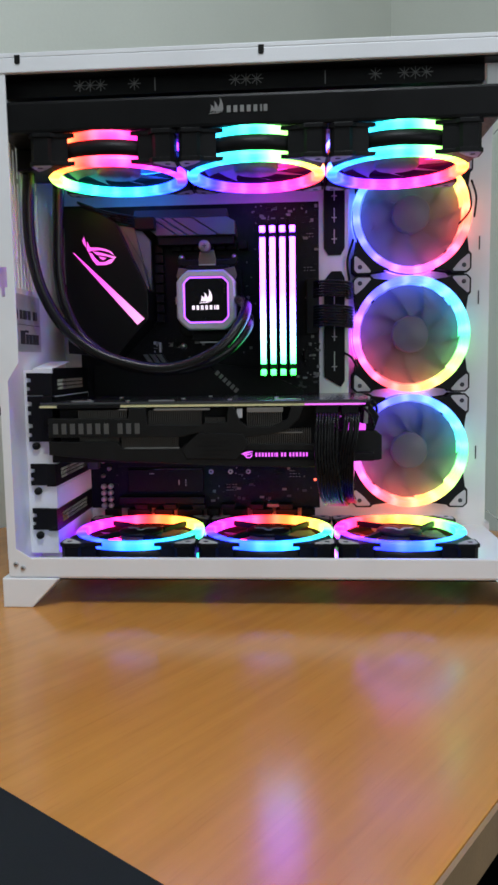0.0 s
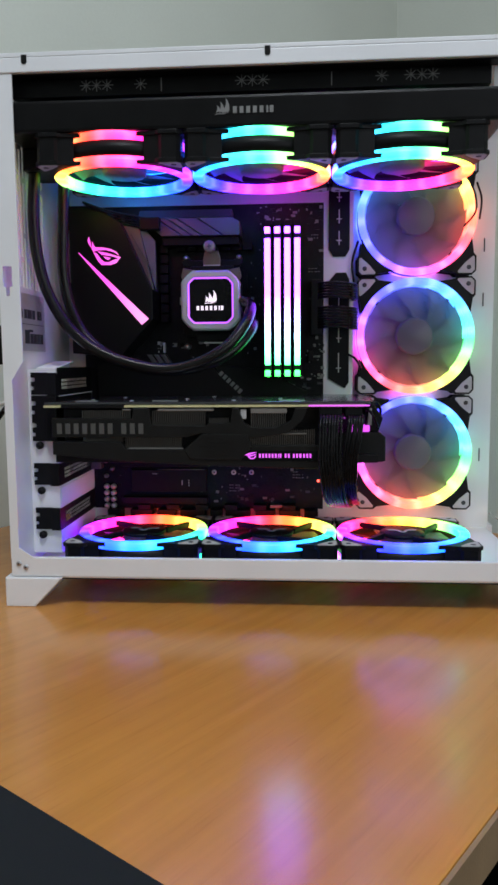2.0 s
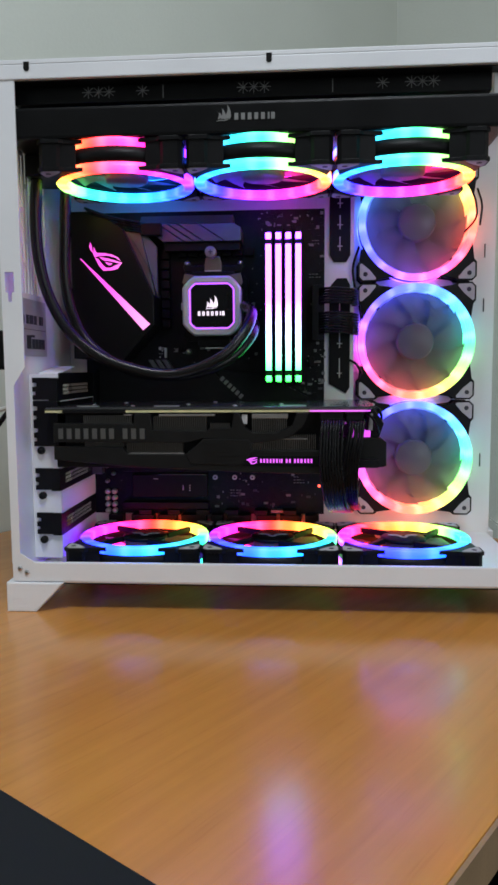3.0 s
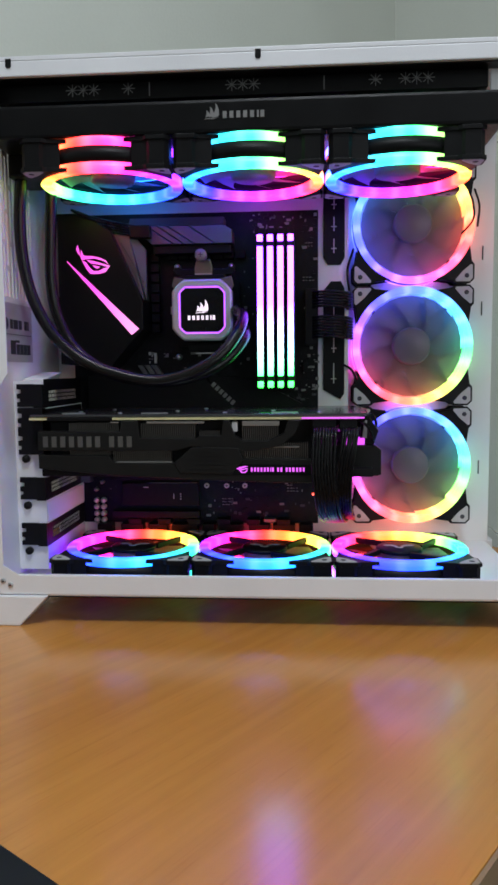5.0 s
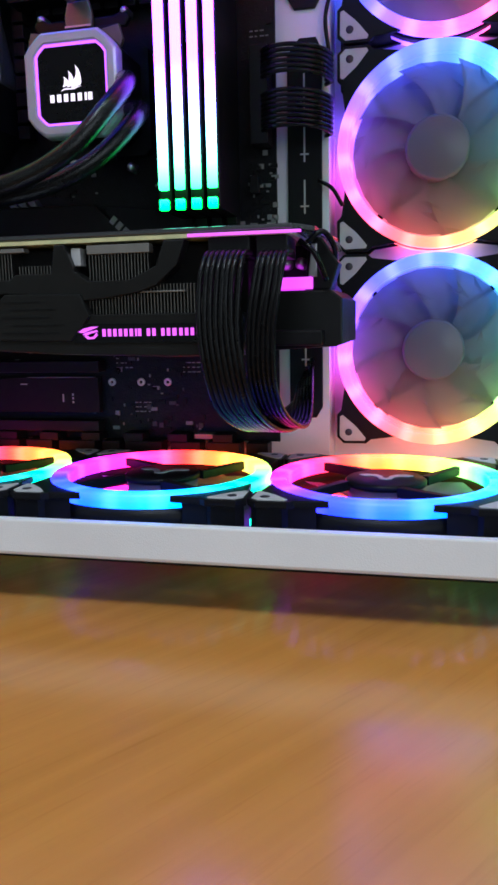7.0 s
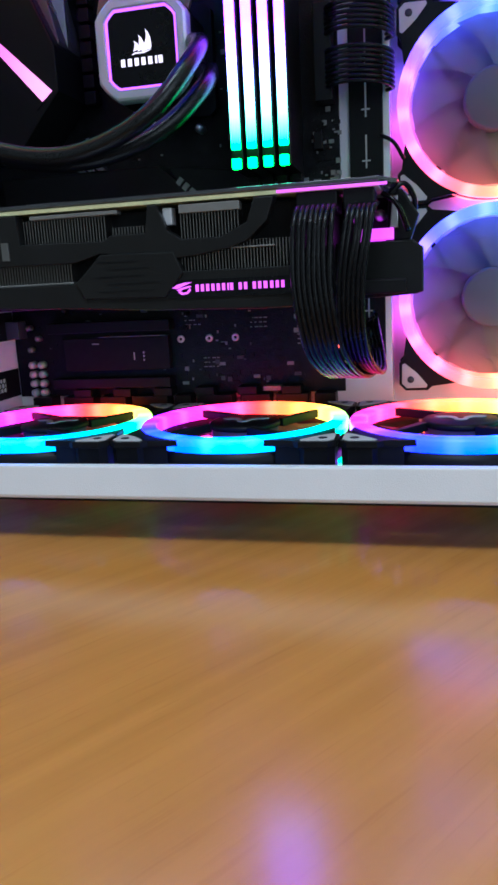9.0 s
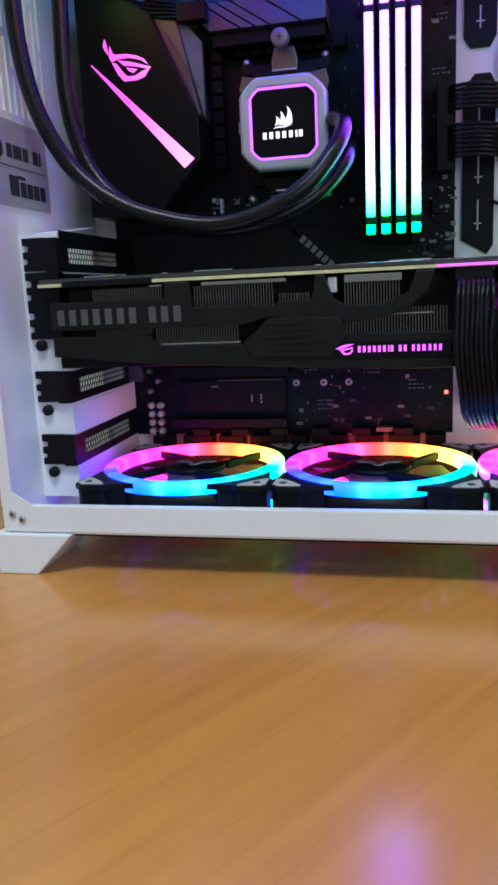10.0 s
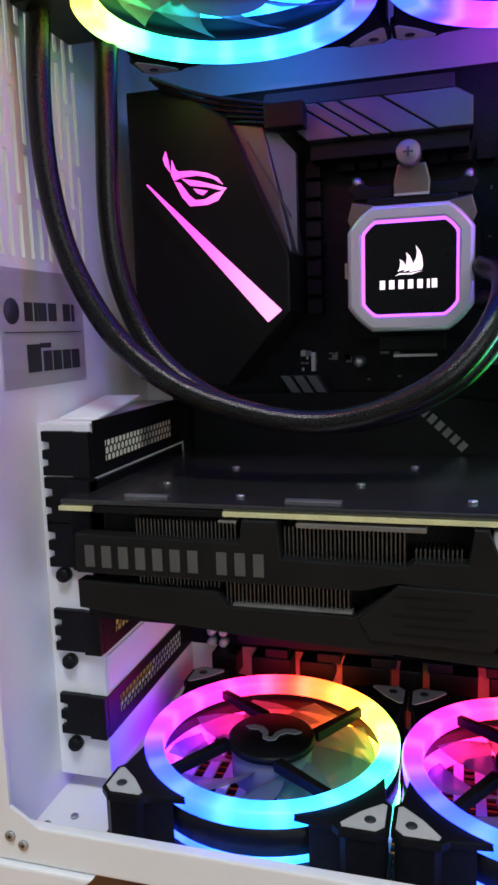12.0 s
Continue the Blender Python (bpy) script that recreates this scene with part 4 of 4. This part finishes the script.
for x0, z0, n in ((-0.0880, 0.1010, 9), (-0.0420, 0.0980, 12), (-0.0100, 0.0860, 10), (-0.0760, 0.0720, 12), (0.0050, 0.3280, 8), (0.0060, 0.2950, 7), (-0.1330, 0.2220, 6)):
    for k in range(n):
        part("print_mark", B(x0 + (k % 4) * 0.0031, x0 + (k % 4) * 0.0031 + random.choice((0.0012, 0.0020, 0.0024)), MB_Y - 0.0004, MB_Y, z0 + (k // 4) * 0.0030, z0 + (k // 4) * 0.0030 + 0.0006), DULLINK, board)
part("capacitor", B(-0.1420, -0.1400, 0.753, MB_Y, 0.2160, 0.2260), PALEINK, board, "pale upright part")
for k in range(3):
    part("slat_fin", P([(-0.1520 + k * 0.007, 0.2050), (-0.1470 + k * 0.007, 0.2050), (-0.1530 + k * 0.007, 0.2140), (-0.1580 + k * 0.007, 0.2140)], 0.748, MB_Y - 0.0002), ALU, board)
# memory slots
for k in range(4):
    x = -0.0329 + k * 0.00933
    part("memory_slot", B(x - 0.0032, x + 0.0032, 0.747, MB_Y - 0.0002, 0.1880, 0.3370, bevel=0.0005), BLACK, board)
    part("latch", B(x - 0.0030, x + 0.0030, 0.738, MB_Y - 0.0002, 0.3375, 0.3430, bevel=0.0006), CHIP, board)
part("power_socket", B(0.0085, 0.0190, 0.742, MB_Y - 0.0002, 0.2320, 0.2860, bevel=0.0005), BLACK, board, "black power socket")
part("side_socket", B(0.0060, 0.0110, 0.750, MB_Y - 0.0002, 0.2060, 0.2160, bevel=0.0004), CHIP, board)
# chipset cover with printed word, long plates and slots
part("plate", P([(-0.2100, 0.2050), (-0.0960, 0.2050), (-0.0640, 0.1760), (-0.0640, 0.1700), (-0.2100, 0.1700)], 0.750, MB_Y - 0.0002, bevel=0.0008), CHIP, board, "black cover plate")
part("plate", P([(-0.0900, 0.2040), (-0.0400, 0.1985), (0.0050, 0.1750), (0.0050, 0.1500), (-0.0560, 0.1500)], 0.7505, MB_Y - 0.0002, bevel=0.0008), CHIP, board, "black cover plate")
wd = bmesh.new()
for k in range(6):
    box(wd, -0.0125 + k * 0.0052, -0.0125 + k * 0.0052 + 0.0034, -0.0004, 0.0004, -0.0024, 0.0024)
part("print", wd, GREYINK, board, "pale word as bars", m=pose(-0.0745, 0.7500, 0.1868, 0, 43, 0))
part("slot", B(-0.1870, -0.0960, 0.746, MB_Y - 0.0002, 0.0990, 0.1065, bevel=0.0006), BLACK, board, "long black card slot")
part("slot", B(-0.1870, -0.0980, 0.746, MB_Y - 0.0002, 0.0600, 0.0670, bevel=0.0006), BLACK, board, "long black card slot")
part("plate", P([(-0.1780, 0.0720), (-0.1780, 0.0950), (-0.0990, 0.0950), (-0.0990, 0.0720)], 0.751, MB_Y - 0.0002, bevel=0.0006), CHIP, board, "black cover plate")
part("print_line", B(-0.1500, -0.1010, 0.7505, 0.7511, 0.1012 - 0.0060, 0.1016 - 0.0060), GREYINK, board)
for x, z, w, h in ((-0.1555, 0.0905, 0.0050, 0.0007), (-0.1250, 0.0790, 0.0008, 0.0052), (-0.1180, 0.0782, 0.0010, 0.0014), (-0.1180, 0.0808, 0.0010, 0.0014), (-0.1180, 0.0832, 0.0010, 0.0014)):
    part("print_mark", B(x, x + w, 0.7505, 0.7511, z, z + h), PALEINK, board)
for x in (-0.0916, -0.0712, -0.0527):
    part("screw_ring", lathe(bmesh.new(), [(0.0010, 0.0), (0.0026, 0.0), (0.0026, 0.0009), (0.0010, 0.0009)], 20), SILVERINK, board, "bright ring round a screw hole", m=pose(x, MB_Y, 0.0918, 90, 0, 0))
for i in range(2):
    for k in range(4):
        part("capacitor", disc(bmesh.new(), -0.2050 + i * 0.0072, MB_Y, 0.0568 + k * 0.0067, 0.0027, -0.0070, "y"), PALEINK, board, "round capacitor with a pale top")
for k in range(3):
    part("capacitor", disc(bmesh.new(), -0.2052 + (k % 2) * 0.0065, MB_Y, 0.0880 + k * 0.0078, 0.0021, -0.0060, "y"), GREYINK, board, "small round capacitor")
part("audio_cover", B(-0.2230, -0.2085, 0.745, MB_Y - 0.0002, 0.0965, 0.1090, bevel=0.0006), ALU, board, "grey metal cover")
part("header", B(-0.0330, -0.0210, 0.748, MB_Y - 0.0002, 0.0560, 0.0590), GREYINK, board)
part("header", B(-0.0500, -0.0390, 0.748, MB_Y - 0.0002, 0.0560, 0.0590), GREYINK, board)
for k in range(6):
    part("header", B(-0.1700 + k * 0.0300, -0.1570 + k * 0.0300, 0.744, MB_Y - 0.0002, 0.0540, 0.0595, bevel=0.0004), BLACK, board)
for x, w, drop in ((-0.2020, 0.0150, 0.0120), (-0.1780, 0.0230, 0.0150), (-0.1500, 0.0190, 0.0100), (-0.1260, 0.0260, 0.0155), (-0.0950, 0.0120, 0.0110), (-0.0790, 0.0250, 0.0150), (-0.0480, 0.0200, 0.0165), (-0.0240, 0.0220, 0.0120), (0.0020, 0.0140, 0.0150)):
    plug = part("edge_plug", B(x, x + w, 0.7430, 0.7560, 0.0535 - drop, 0.0545, bevel=0.0006), BLACK, board, "black plug on the board's lower edge")
    part("plug_wire", tube(bmesh.new(), [(x + w * 0.3, 0.750, 0.0540 - drop), (x + w * 0.3, 0.752, 0.0480 - drop), (x + w * 0.4, 0.762, 0.0420 - drop), (x + w * 0.4, 0.767, 0.0400 - drop)], 0.0012, 6, 3), CABLE, plug)
part("standby_light", B(0.0152, 0.0176, MB_Y - 0.0014, MB_Y, 0.0821, 0.0845), STANDBY, board, "tiny red standby light")

# ---- memory modules ----
stick = thing("memory_module", "black memory module with a top glowing violet-white to green", "memory module", "memory modules", at=pose(0, 0, 0))
part("heat_spreader", B(-0.0036, 0.0036, 0.0035, 0.0490, -0.0690, 0.0690, bevel=0.0006), SATIN, stick)
part("light_strip", B(-0.0026, 0.0026, 0.0, 0.0037, -0.0587, 0.0590, bevel=0.0008), RAMGLOW, stick, "long glowing strip")
for z in (-0.0695, 0.0637):
    part("light_end", B(-0.0026, 0.0026, 0.0, 0.0037, z, z + 0.0058, bevel=0.0008), RAMGLOW, stick, "short glowing end")
stick.matrix_world = pose(-0.0329, 0.7035, 0.2613)
for k in range(1, 4):
    copy_thing(stick, pose(-0.0329 + 0.00933 * k, 0.7035, 0.2613))

# ---- graphics card ----
GY = 0.6225
card = thing("graphics_card", "long dark grey graphics card with lit emblem and cables", "graphics card", at=pose(0, 0, 0))
part("backplate", P([(-0.2236, 0.6258), (-0.2236, 0.6380), (-0.2170, 0.6380), (-0.2170, 0.757), (0.0600, 0.757), (0.0640, 0.700), (0.0600, 0.640), (0.0520, 0.6254)], 0.1698, 0.1722, "z", bevel=0.0006), GUN, card, "brushed dark backplate")
for x, y in ((-0.150, 0.640), (-0.105, 0.668), (-0.060, 0.642), (-0.020, 0.668), (0.020, 0.640), (-0.190, 0.660), (-0.170, 0.700), (-0.085, 0.710)):
    part("screw", disc(bmesh.new(), x, y, 0.1722, 0.0019, 0.0008), STEEL, card, "small bright screw")
part("pcb", P([(-0.2240, 0.6245), (-0.2090, 0.6245), (-0.2090, 0.6290), (-0.1530, 0.6290), (-0.1530, 0.6248), (0.0520, 0.6248), (0.0520, 0.750), (-0.2240, 0.750)], 0.1676, 0.1694, "z"), EDGE, card, "pale circuit board edge")
part("edge_guard", B(-0.2088, -0.1532, 0.6250, 0.6286, 0.1670, 0.1697, bevel=0.0004), BLACK, card, "black guard on the board edge")
for x0, x1 in ((-0.1980, -0.1790), (-0.1300, -0.1080), (-0.0200, 0.0020)):
    part("plate_edge", B(x0, x1, 0.6330, 0.6360, 0.1723, 0.1731), STEEL, card, "bright plate edge")
cooler_body = part("cooler_body", B(-0.2100, 0.0300, 0.6360, 0.7500, 0.1240, 0.1660, bevel=0.001), CHIP, card)
for x0, x1, z0, z1 in ((-0.1905, -0.1466, 0.1575, 0.1650), (-0.1290, -0.0820, 0.1515, 0.1642), (-0.0800, -0.0610, 0.1535, 0.1580), (-0.1530, -0.1020, 0.1310, 0.1425),
                       (-0.1900, -0.1535, 0.1380, 0.1425), (-0.0440, -0.0130, 0.1490, 0.1622), (-0.0480, 0.0120, 0.1340, 0.1480)):
    fin_mesh = mesh_of("fin", B(0, 0.0005, 0.6265, 0.6365, z0, z1), FIN)
    for k in range(int((x1 - x0) / 0.0016)):
        fin = new("fin", fin_mesh)
        fin.parent, fin.location = cooler_body, (x0 + k * 0.0016, 0, 0)
for x0, x1, z0, z1 in ((-0.1550, -0.1475, 0.1650, 0.1660), (-0.1240, -0.0760, 0.1643, 0.1662), (-0.1500, -0.1030, 0.1316, 0.1326), (-0.0440, -0.0135, 0.1622, 0.1662), (-0.0190, 0.0030, 0.1442, 0.1450)):
    part("heat_pipe", B(x0, x1, 0.6245, 0.6300, z0, z1, bevel=0.0003), DULLEDGE, card, "dull silver plate edge")
part("capacitor", B(-0.0530, -0.0482, 0.6265, 0.6330, 0.1572, 0.1655, bevel=0.0006), BADGE, card, "small silver capacitor")
# shroud: bands that leave windows to the fins
PANELS = [
    [(-0.2165, 0.1585), (-0.1462, 0.1578), (-0.1450, 0.1668), (-0.1310, 0.1668), (-0.1295, 0.1525), (-0.0835, 0.1515), (-0.0800, 0.1540), (-0.0615, 0.1540), (-0.0595, 0.1668), (-0.0545, 0.1668), (-0.0500, 0.1545),
     (-0.0430, 0.1500), (-0.0230, 0.1500), (-0.0100, 0.1560), (-0.0060, 0.1668), (0.0040, 0.1668), (0.0000, 0.1560), (-0.0100, 0.1475), (-0.0186, 0.1445), (-0.0350, 0.1420), (-0.0480, 0.1410), (-0.0860, 0.1455), (-0.1000, 0.1418), (-0.2165, 0.1420)],
    [(-0.2165, 0.1385), (-0.1560, 0.1375), (-0.1520, 0.1318), (-0.1020, 0.1312), (-0.0860, 0.1445), (-0.0500, 0.1405), (-0.0470, 0.1348), (0.0300, 0.1345), (0.0300, 0.1155), (-0.0050, 0.1150), (-0.0600, 0.1165), (-0.0960, 0.1185), (-0.1480, 0.1205), (-0.2165, 0.1268)],
    [(-0.0860, 0.1450), (-0.0470, 0.1442), (-0.0430, 0.1340), (-0.0530, 0.1225), (-0.0960, 0.1235), (-0.1005, 0.1312)],
]
for k, pts in enumerate(PANELS):
    part("shroud_panel", P(pts, GY - 0.0010 * (k == 2) + 0.0004 * (k == 1), GY + 0.0085, bevel=0.0006), SHROUD, card, "dark grey moulded shroud")
part("bottom_cover", P([(-0.2165, 0.6310), (0.0640, 0.6310), (0.0640, 0.7500), (-0.2165, 0.7500)], 0.1190, 0.1260, "z", bevel=0.001), CHIP, card)
part("end_block", P([(0.0300, 0.1160), (0.0690, 0.1180), (0.0720, 0.1190), (0.0720, 0.1400), (0.0670, 0.1440), (0.0300, 0.1440)], 0.6440, 0.720, bevel=0.001), SHROUD, card, "dark end block of the shroud")
part("end_light", B(0.0400, 0.0580, 0.6440, 0.662, 0.1445, 0.1500, bevel=0.0006), CARDGLOW, card, "lit window at the card's end")
part("end_core", B(0.0300, 0.0560, 0.6640, 0.7400, 0.1440, 0.1660, bevel=0.001), CHIP, card)
for k in range(3):
    part("pipe_end", disc(bmesh.new(), 0.0360 + k * 0.0075, 0.6640, 0.1570, 0.0029, -0.0060 - 0.002 * k, "y"), STEEL, card, "bright round heat pipe end")
part("end_clip", P([(0.0560, 0.1500), (0.0600, 0.1500), (0.0600, 0.1650), (0.0575, 0.1650)], 0.6460, 0.6500, bevel=0.0004), STEEL, card, "bright steel clip")
part("edge_light", B(0.0050, 0.0560, 0.6238, 0.6252, 0.1680, 0.1692), CARDGLOW, card, "thin violet light along the edge")
part("corner_bracket", P([(0.0540, 0.1440), (0.0660, 0.1440), (0.0700, 0.1560), (0.0620, 0.1680), (0.0560, 0.1690)], 0.648, 0.662, bevel=0.001), SATIN, card)
em = bmesh.new()
prism(em, [(-0.0492, 0.1268), (-0.0462, 0.1284), (-0.0425, 0.1292), (-0.0388, 0.1292), (-0.0412, 0.1283), (-0.0440, 0.1274), (-0.0466, 0.1263)], GY - 0.0008, GY + 0.0004)
prism(em, [(-0.0470, 0.1256), (-0.0450, 0.1266), (-0.0400, 0.1276), (-0.0392, 0.1270), (-0.0440, 0.1258), (-0.0452, 0.1250)], GY - 0.0008, GY + 0.0004)
prism(em, [(-0.0462, 0.1248), (-0.0446, 0.1250), (-0.0436, 0.1243), (-0.0416, 0.1246), (-0.0400, 0.1266), (-0.0396, 0.1252), (-0.0414, 0.1236), (-0.0444, 0.1234)], GY - 0.0008, GY + 0.0004)
part("lit_emblem", em, CARDGLOW, card, "lit eye-like emblem")
part("tray_line", P([(-0.0520, 0.1218), (0.0120, 0.1215), (0.0150, 0.1300), (-0.0490, 0.1306)], GY - 0.0003, GY + 0.0006), SCREEN, card)
bars("letter_bar", card, CARDGLOW, (1, 1, 1, 1, 1, 1, 0.5, 1, 0, 1, 1, 0, 1, 1, 1.2, 1, 1, 1), -0.0370, 0.0085, 0.1246, 0.1280, GY - 0.0002, label="lit letter as a plain bar")
bars("letter_bar", card, FAINTINK, (1, 1, 1, 1, 1, 1, 1, 0, 1, 1, 1), -0.2118, -0.1330, 0.1450, 0.1540, GY, label="grey letter as a plain bar")
for k in range(5):
    x, z = -0.0880 + (k % 2) * 0.005, 0.1265 + k * 0.0036
    part("moulded_line", B(x, x + 0.030 - k * 0.0022, GY - 0.0013, GY - 0.0006, z, z + 0.0005), CHIP, card)
# bracket at the rear with forked tabs
part("bracket", B(-0.2186, -0.2172, 0.6400, 0.7500, 0.1290, 0.1760), SATIN, card, "black steel bracket")
for c in (0.1667, 0.1470):
    part("fork", tab(c, 0.0105), BLACK, card)
part("bracket_return", B(-0.2270, -0.2172, 0.6380, 0.6465, 0.1370, 0.1770, bevel=0.0006), BLACK, card)
for x0, x1 in ((0.0140, 0.0330), (0.0360, 0.0500)):
    part("power_plug", B(x0, x1, 0.6255, 0.6480, 0.1580, 0.1674, bevel=0.0006), BLACK, card, "black power plug")

# ---- cables ----


def bundle(name, label, lines, r, material=CABLE):
    """Wires that run side by side; each is a part."""
    ob = thing(name, label, "cable", at=pose(0, 0, 0))
    for pts in lines:
        part("wire", tube(bmesh.new(), pts, r, 8, 6), material, ob)
    return ob


random.seed(3)
lines = []
for k in range(8):
    x, w = 0.0155 + k * 0.0024, random.uniform(-0.0006, 0.0006)
    lines.append([(x, 0.6300, 0.1605), (x, 0.6170, 0.1590), (x + w - 0.001, 0.6100, 0.1470), (x - 0.0015, 0.6085, 0.1250), (x + 0.001, 0.6110, 0.1040), (x + 0.004 + w, 0.6220, 0.0890),
                  (x + 0.010, 0.6500, 0.0775), (x + 0.014, 0.6900, 0.0780), (0.0330 + k * 0.0012, 0.7640, 0.0800 + 0.003 * k)])
bundle("power_cable", "black sleeved graphics power cable hanging in a loop", lines, 0.00125)
lines = []
for k in range(6):
    x, w = 0.0400 + k * 0.0022, random.uniform(-0.0006, 0.0006)
    lines.append([(x, 0.6300, 0.1605), (x - 0.001, 0.6190, 0.1580), (x - 0.003 + w, 0.6140, 0.1450), (x - 0.006, 0.6150, 0.1250), (x - 0.0065, 0.6200, 0.1020), (x - 0.004, 0.6400, 0.0850), (x, 0.6800, 0.0780), (0.0330 + k * 0.0016, 0.7640, 0.0900 + 0.003 * k)])
bundle("power_cable", "black sleeved graphics power cable beside the card's end", lines, 0.00125)
for z0, n, lab in ((0.2680, 6, "upper black ribbon of board power wires"), (0.2390, 8, "lower black ribbon of board power wires")):
    lines = []
    for k in range(n):
        z = z0 + k * 0.0027
        lines.append([(0.0130, 0.7480, z), (0.0200, 0.7380, z + 0.0005), (0.0330, 0.7360, z + 0.0008), (0.0480, 0.7410, z - 0.0004), (0.0545, 0.7550, z - 0.001), (0.0500, 0.7660, z)])
    bundle("board_cable", lab, lines, 0.0013)
fl = bundle("fan_cable", "black flat fan cables under the first radiator fan", [[(-0.2060, 0.7000 + 0.004 * k, 0.3560), (-0.1850, 0.7120 + 0.003 * k, 0.3500 - 0.002 * k), (-0.1600, 0.7200, 0.3455 - 0.0022 * k), (-0.1430, 0.7230, 0.3430 - 0.0022 * k)] for k in range(5)], 0.0011)
part("plug", B(-0.1560, -0.1370, 0.7180, 0.7280, 0.3330, 0.3445, bevel=0.0008), BLACK, fl, "black fan plug")
bundle("hub_cable", "thin black fan wire beside the side wall", [[(0.1590, 0.7300, 0.3700), (0.1650, 0.7400, 0.3620), (0.1690, 0.7560, 0.3500), (0.1600, 0.7640, 0.3380)], [(0.1640, 0.7300, 0.3720), (0.1720, 0.7450, 0.3600), (0.1740, 0.7600, 0.3440)]], 0.0010)
bundle("pump_cable", "thin black pump wire down the side wall", [[(0.0560, 0.7640, 0.3260), (0.0500, 0.7640, 0.3050), (0.0520, 0.7650, 0.2850)], [(0.0460, 0.7640, 0.2130), (0.0540, 0.7630, 0.2080), (0.0600, 0.7660, 0.1980)]], 0.0012)
bundle("card_loop", "black wire loop at the end of the graphics card", [[(0.0560, 0.6420, 0.1650), (0.0630, 0.6440, 0.1700), (0.0680, 0.6500, 0.1620), (0.0660, 0.6600, 0.1500)], [(0.0530, 0.6400, 0.1660), (0.0600, 0.6380, 0.1600), (0.0650, 0.6420, 0.1480)]], 0.0013)

# leads at the rear of the case
dv = thing("display_cable", "black display lead plugged in behind the case", "cable", at=pose(0, 0, 0))
part("plug", P([(-0.2475, 0.205), (-0.2475, 0.240), (-0.3000, 0.243), (-0.3180, 0.236), (-0.3180, 0.212), (-0.3000, 0.205)], 0.690, 0.706, bevel=0.002), BLACK, dv, "chunky black plug")
part("wire", tube(bmesh.new(), [(-0.3170, 0.698, 0.224), (-0.3400, 0.698, 0.215), (-0.3650, 0.705, 0.170), (-0.3700, 0.720, 0.080), (-0.3550, 0.740, 0.006)], 0.0036, 10), CABLE, dv)
bundle("audio_cable", "black round lead curving down behind the case", [[(-0.2480, 0.700, 0.186), (-0.2750, 0.700, 0.176), (-0.3020, 0.700, 0.146), (-0.3300, 0.702, 0.108), (-0.3520, 0.708, 0.050), (-0.3600, 0.716, 0.004)]], 0.0026)
wc = bundle("white_cable", "white lead with a grey plug behind the case", [[(-0.2480, 0.704, 0.172), (-0.2800, 0.703, 0.171), (-0.3080, 0.700, 0.160), (-0.3300, 0.698, 0.144)]], 0.0022, WHITECABLE)
part("plug", B(-0.3480, -0.3270, 0.692, 0.704, 0.134, 0.148, bevel=0.002), RUBBER, wc, "grey plug body")
part("wire", tube(bmesh.new(), [(-0.3470, 0.698, 0.141), (-0.3650, 0.702, 0.110), (-0.3700, 0.715, 0.003)], 0.0022, 8), WHITECABLE, wc)
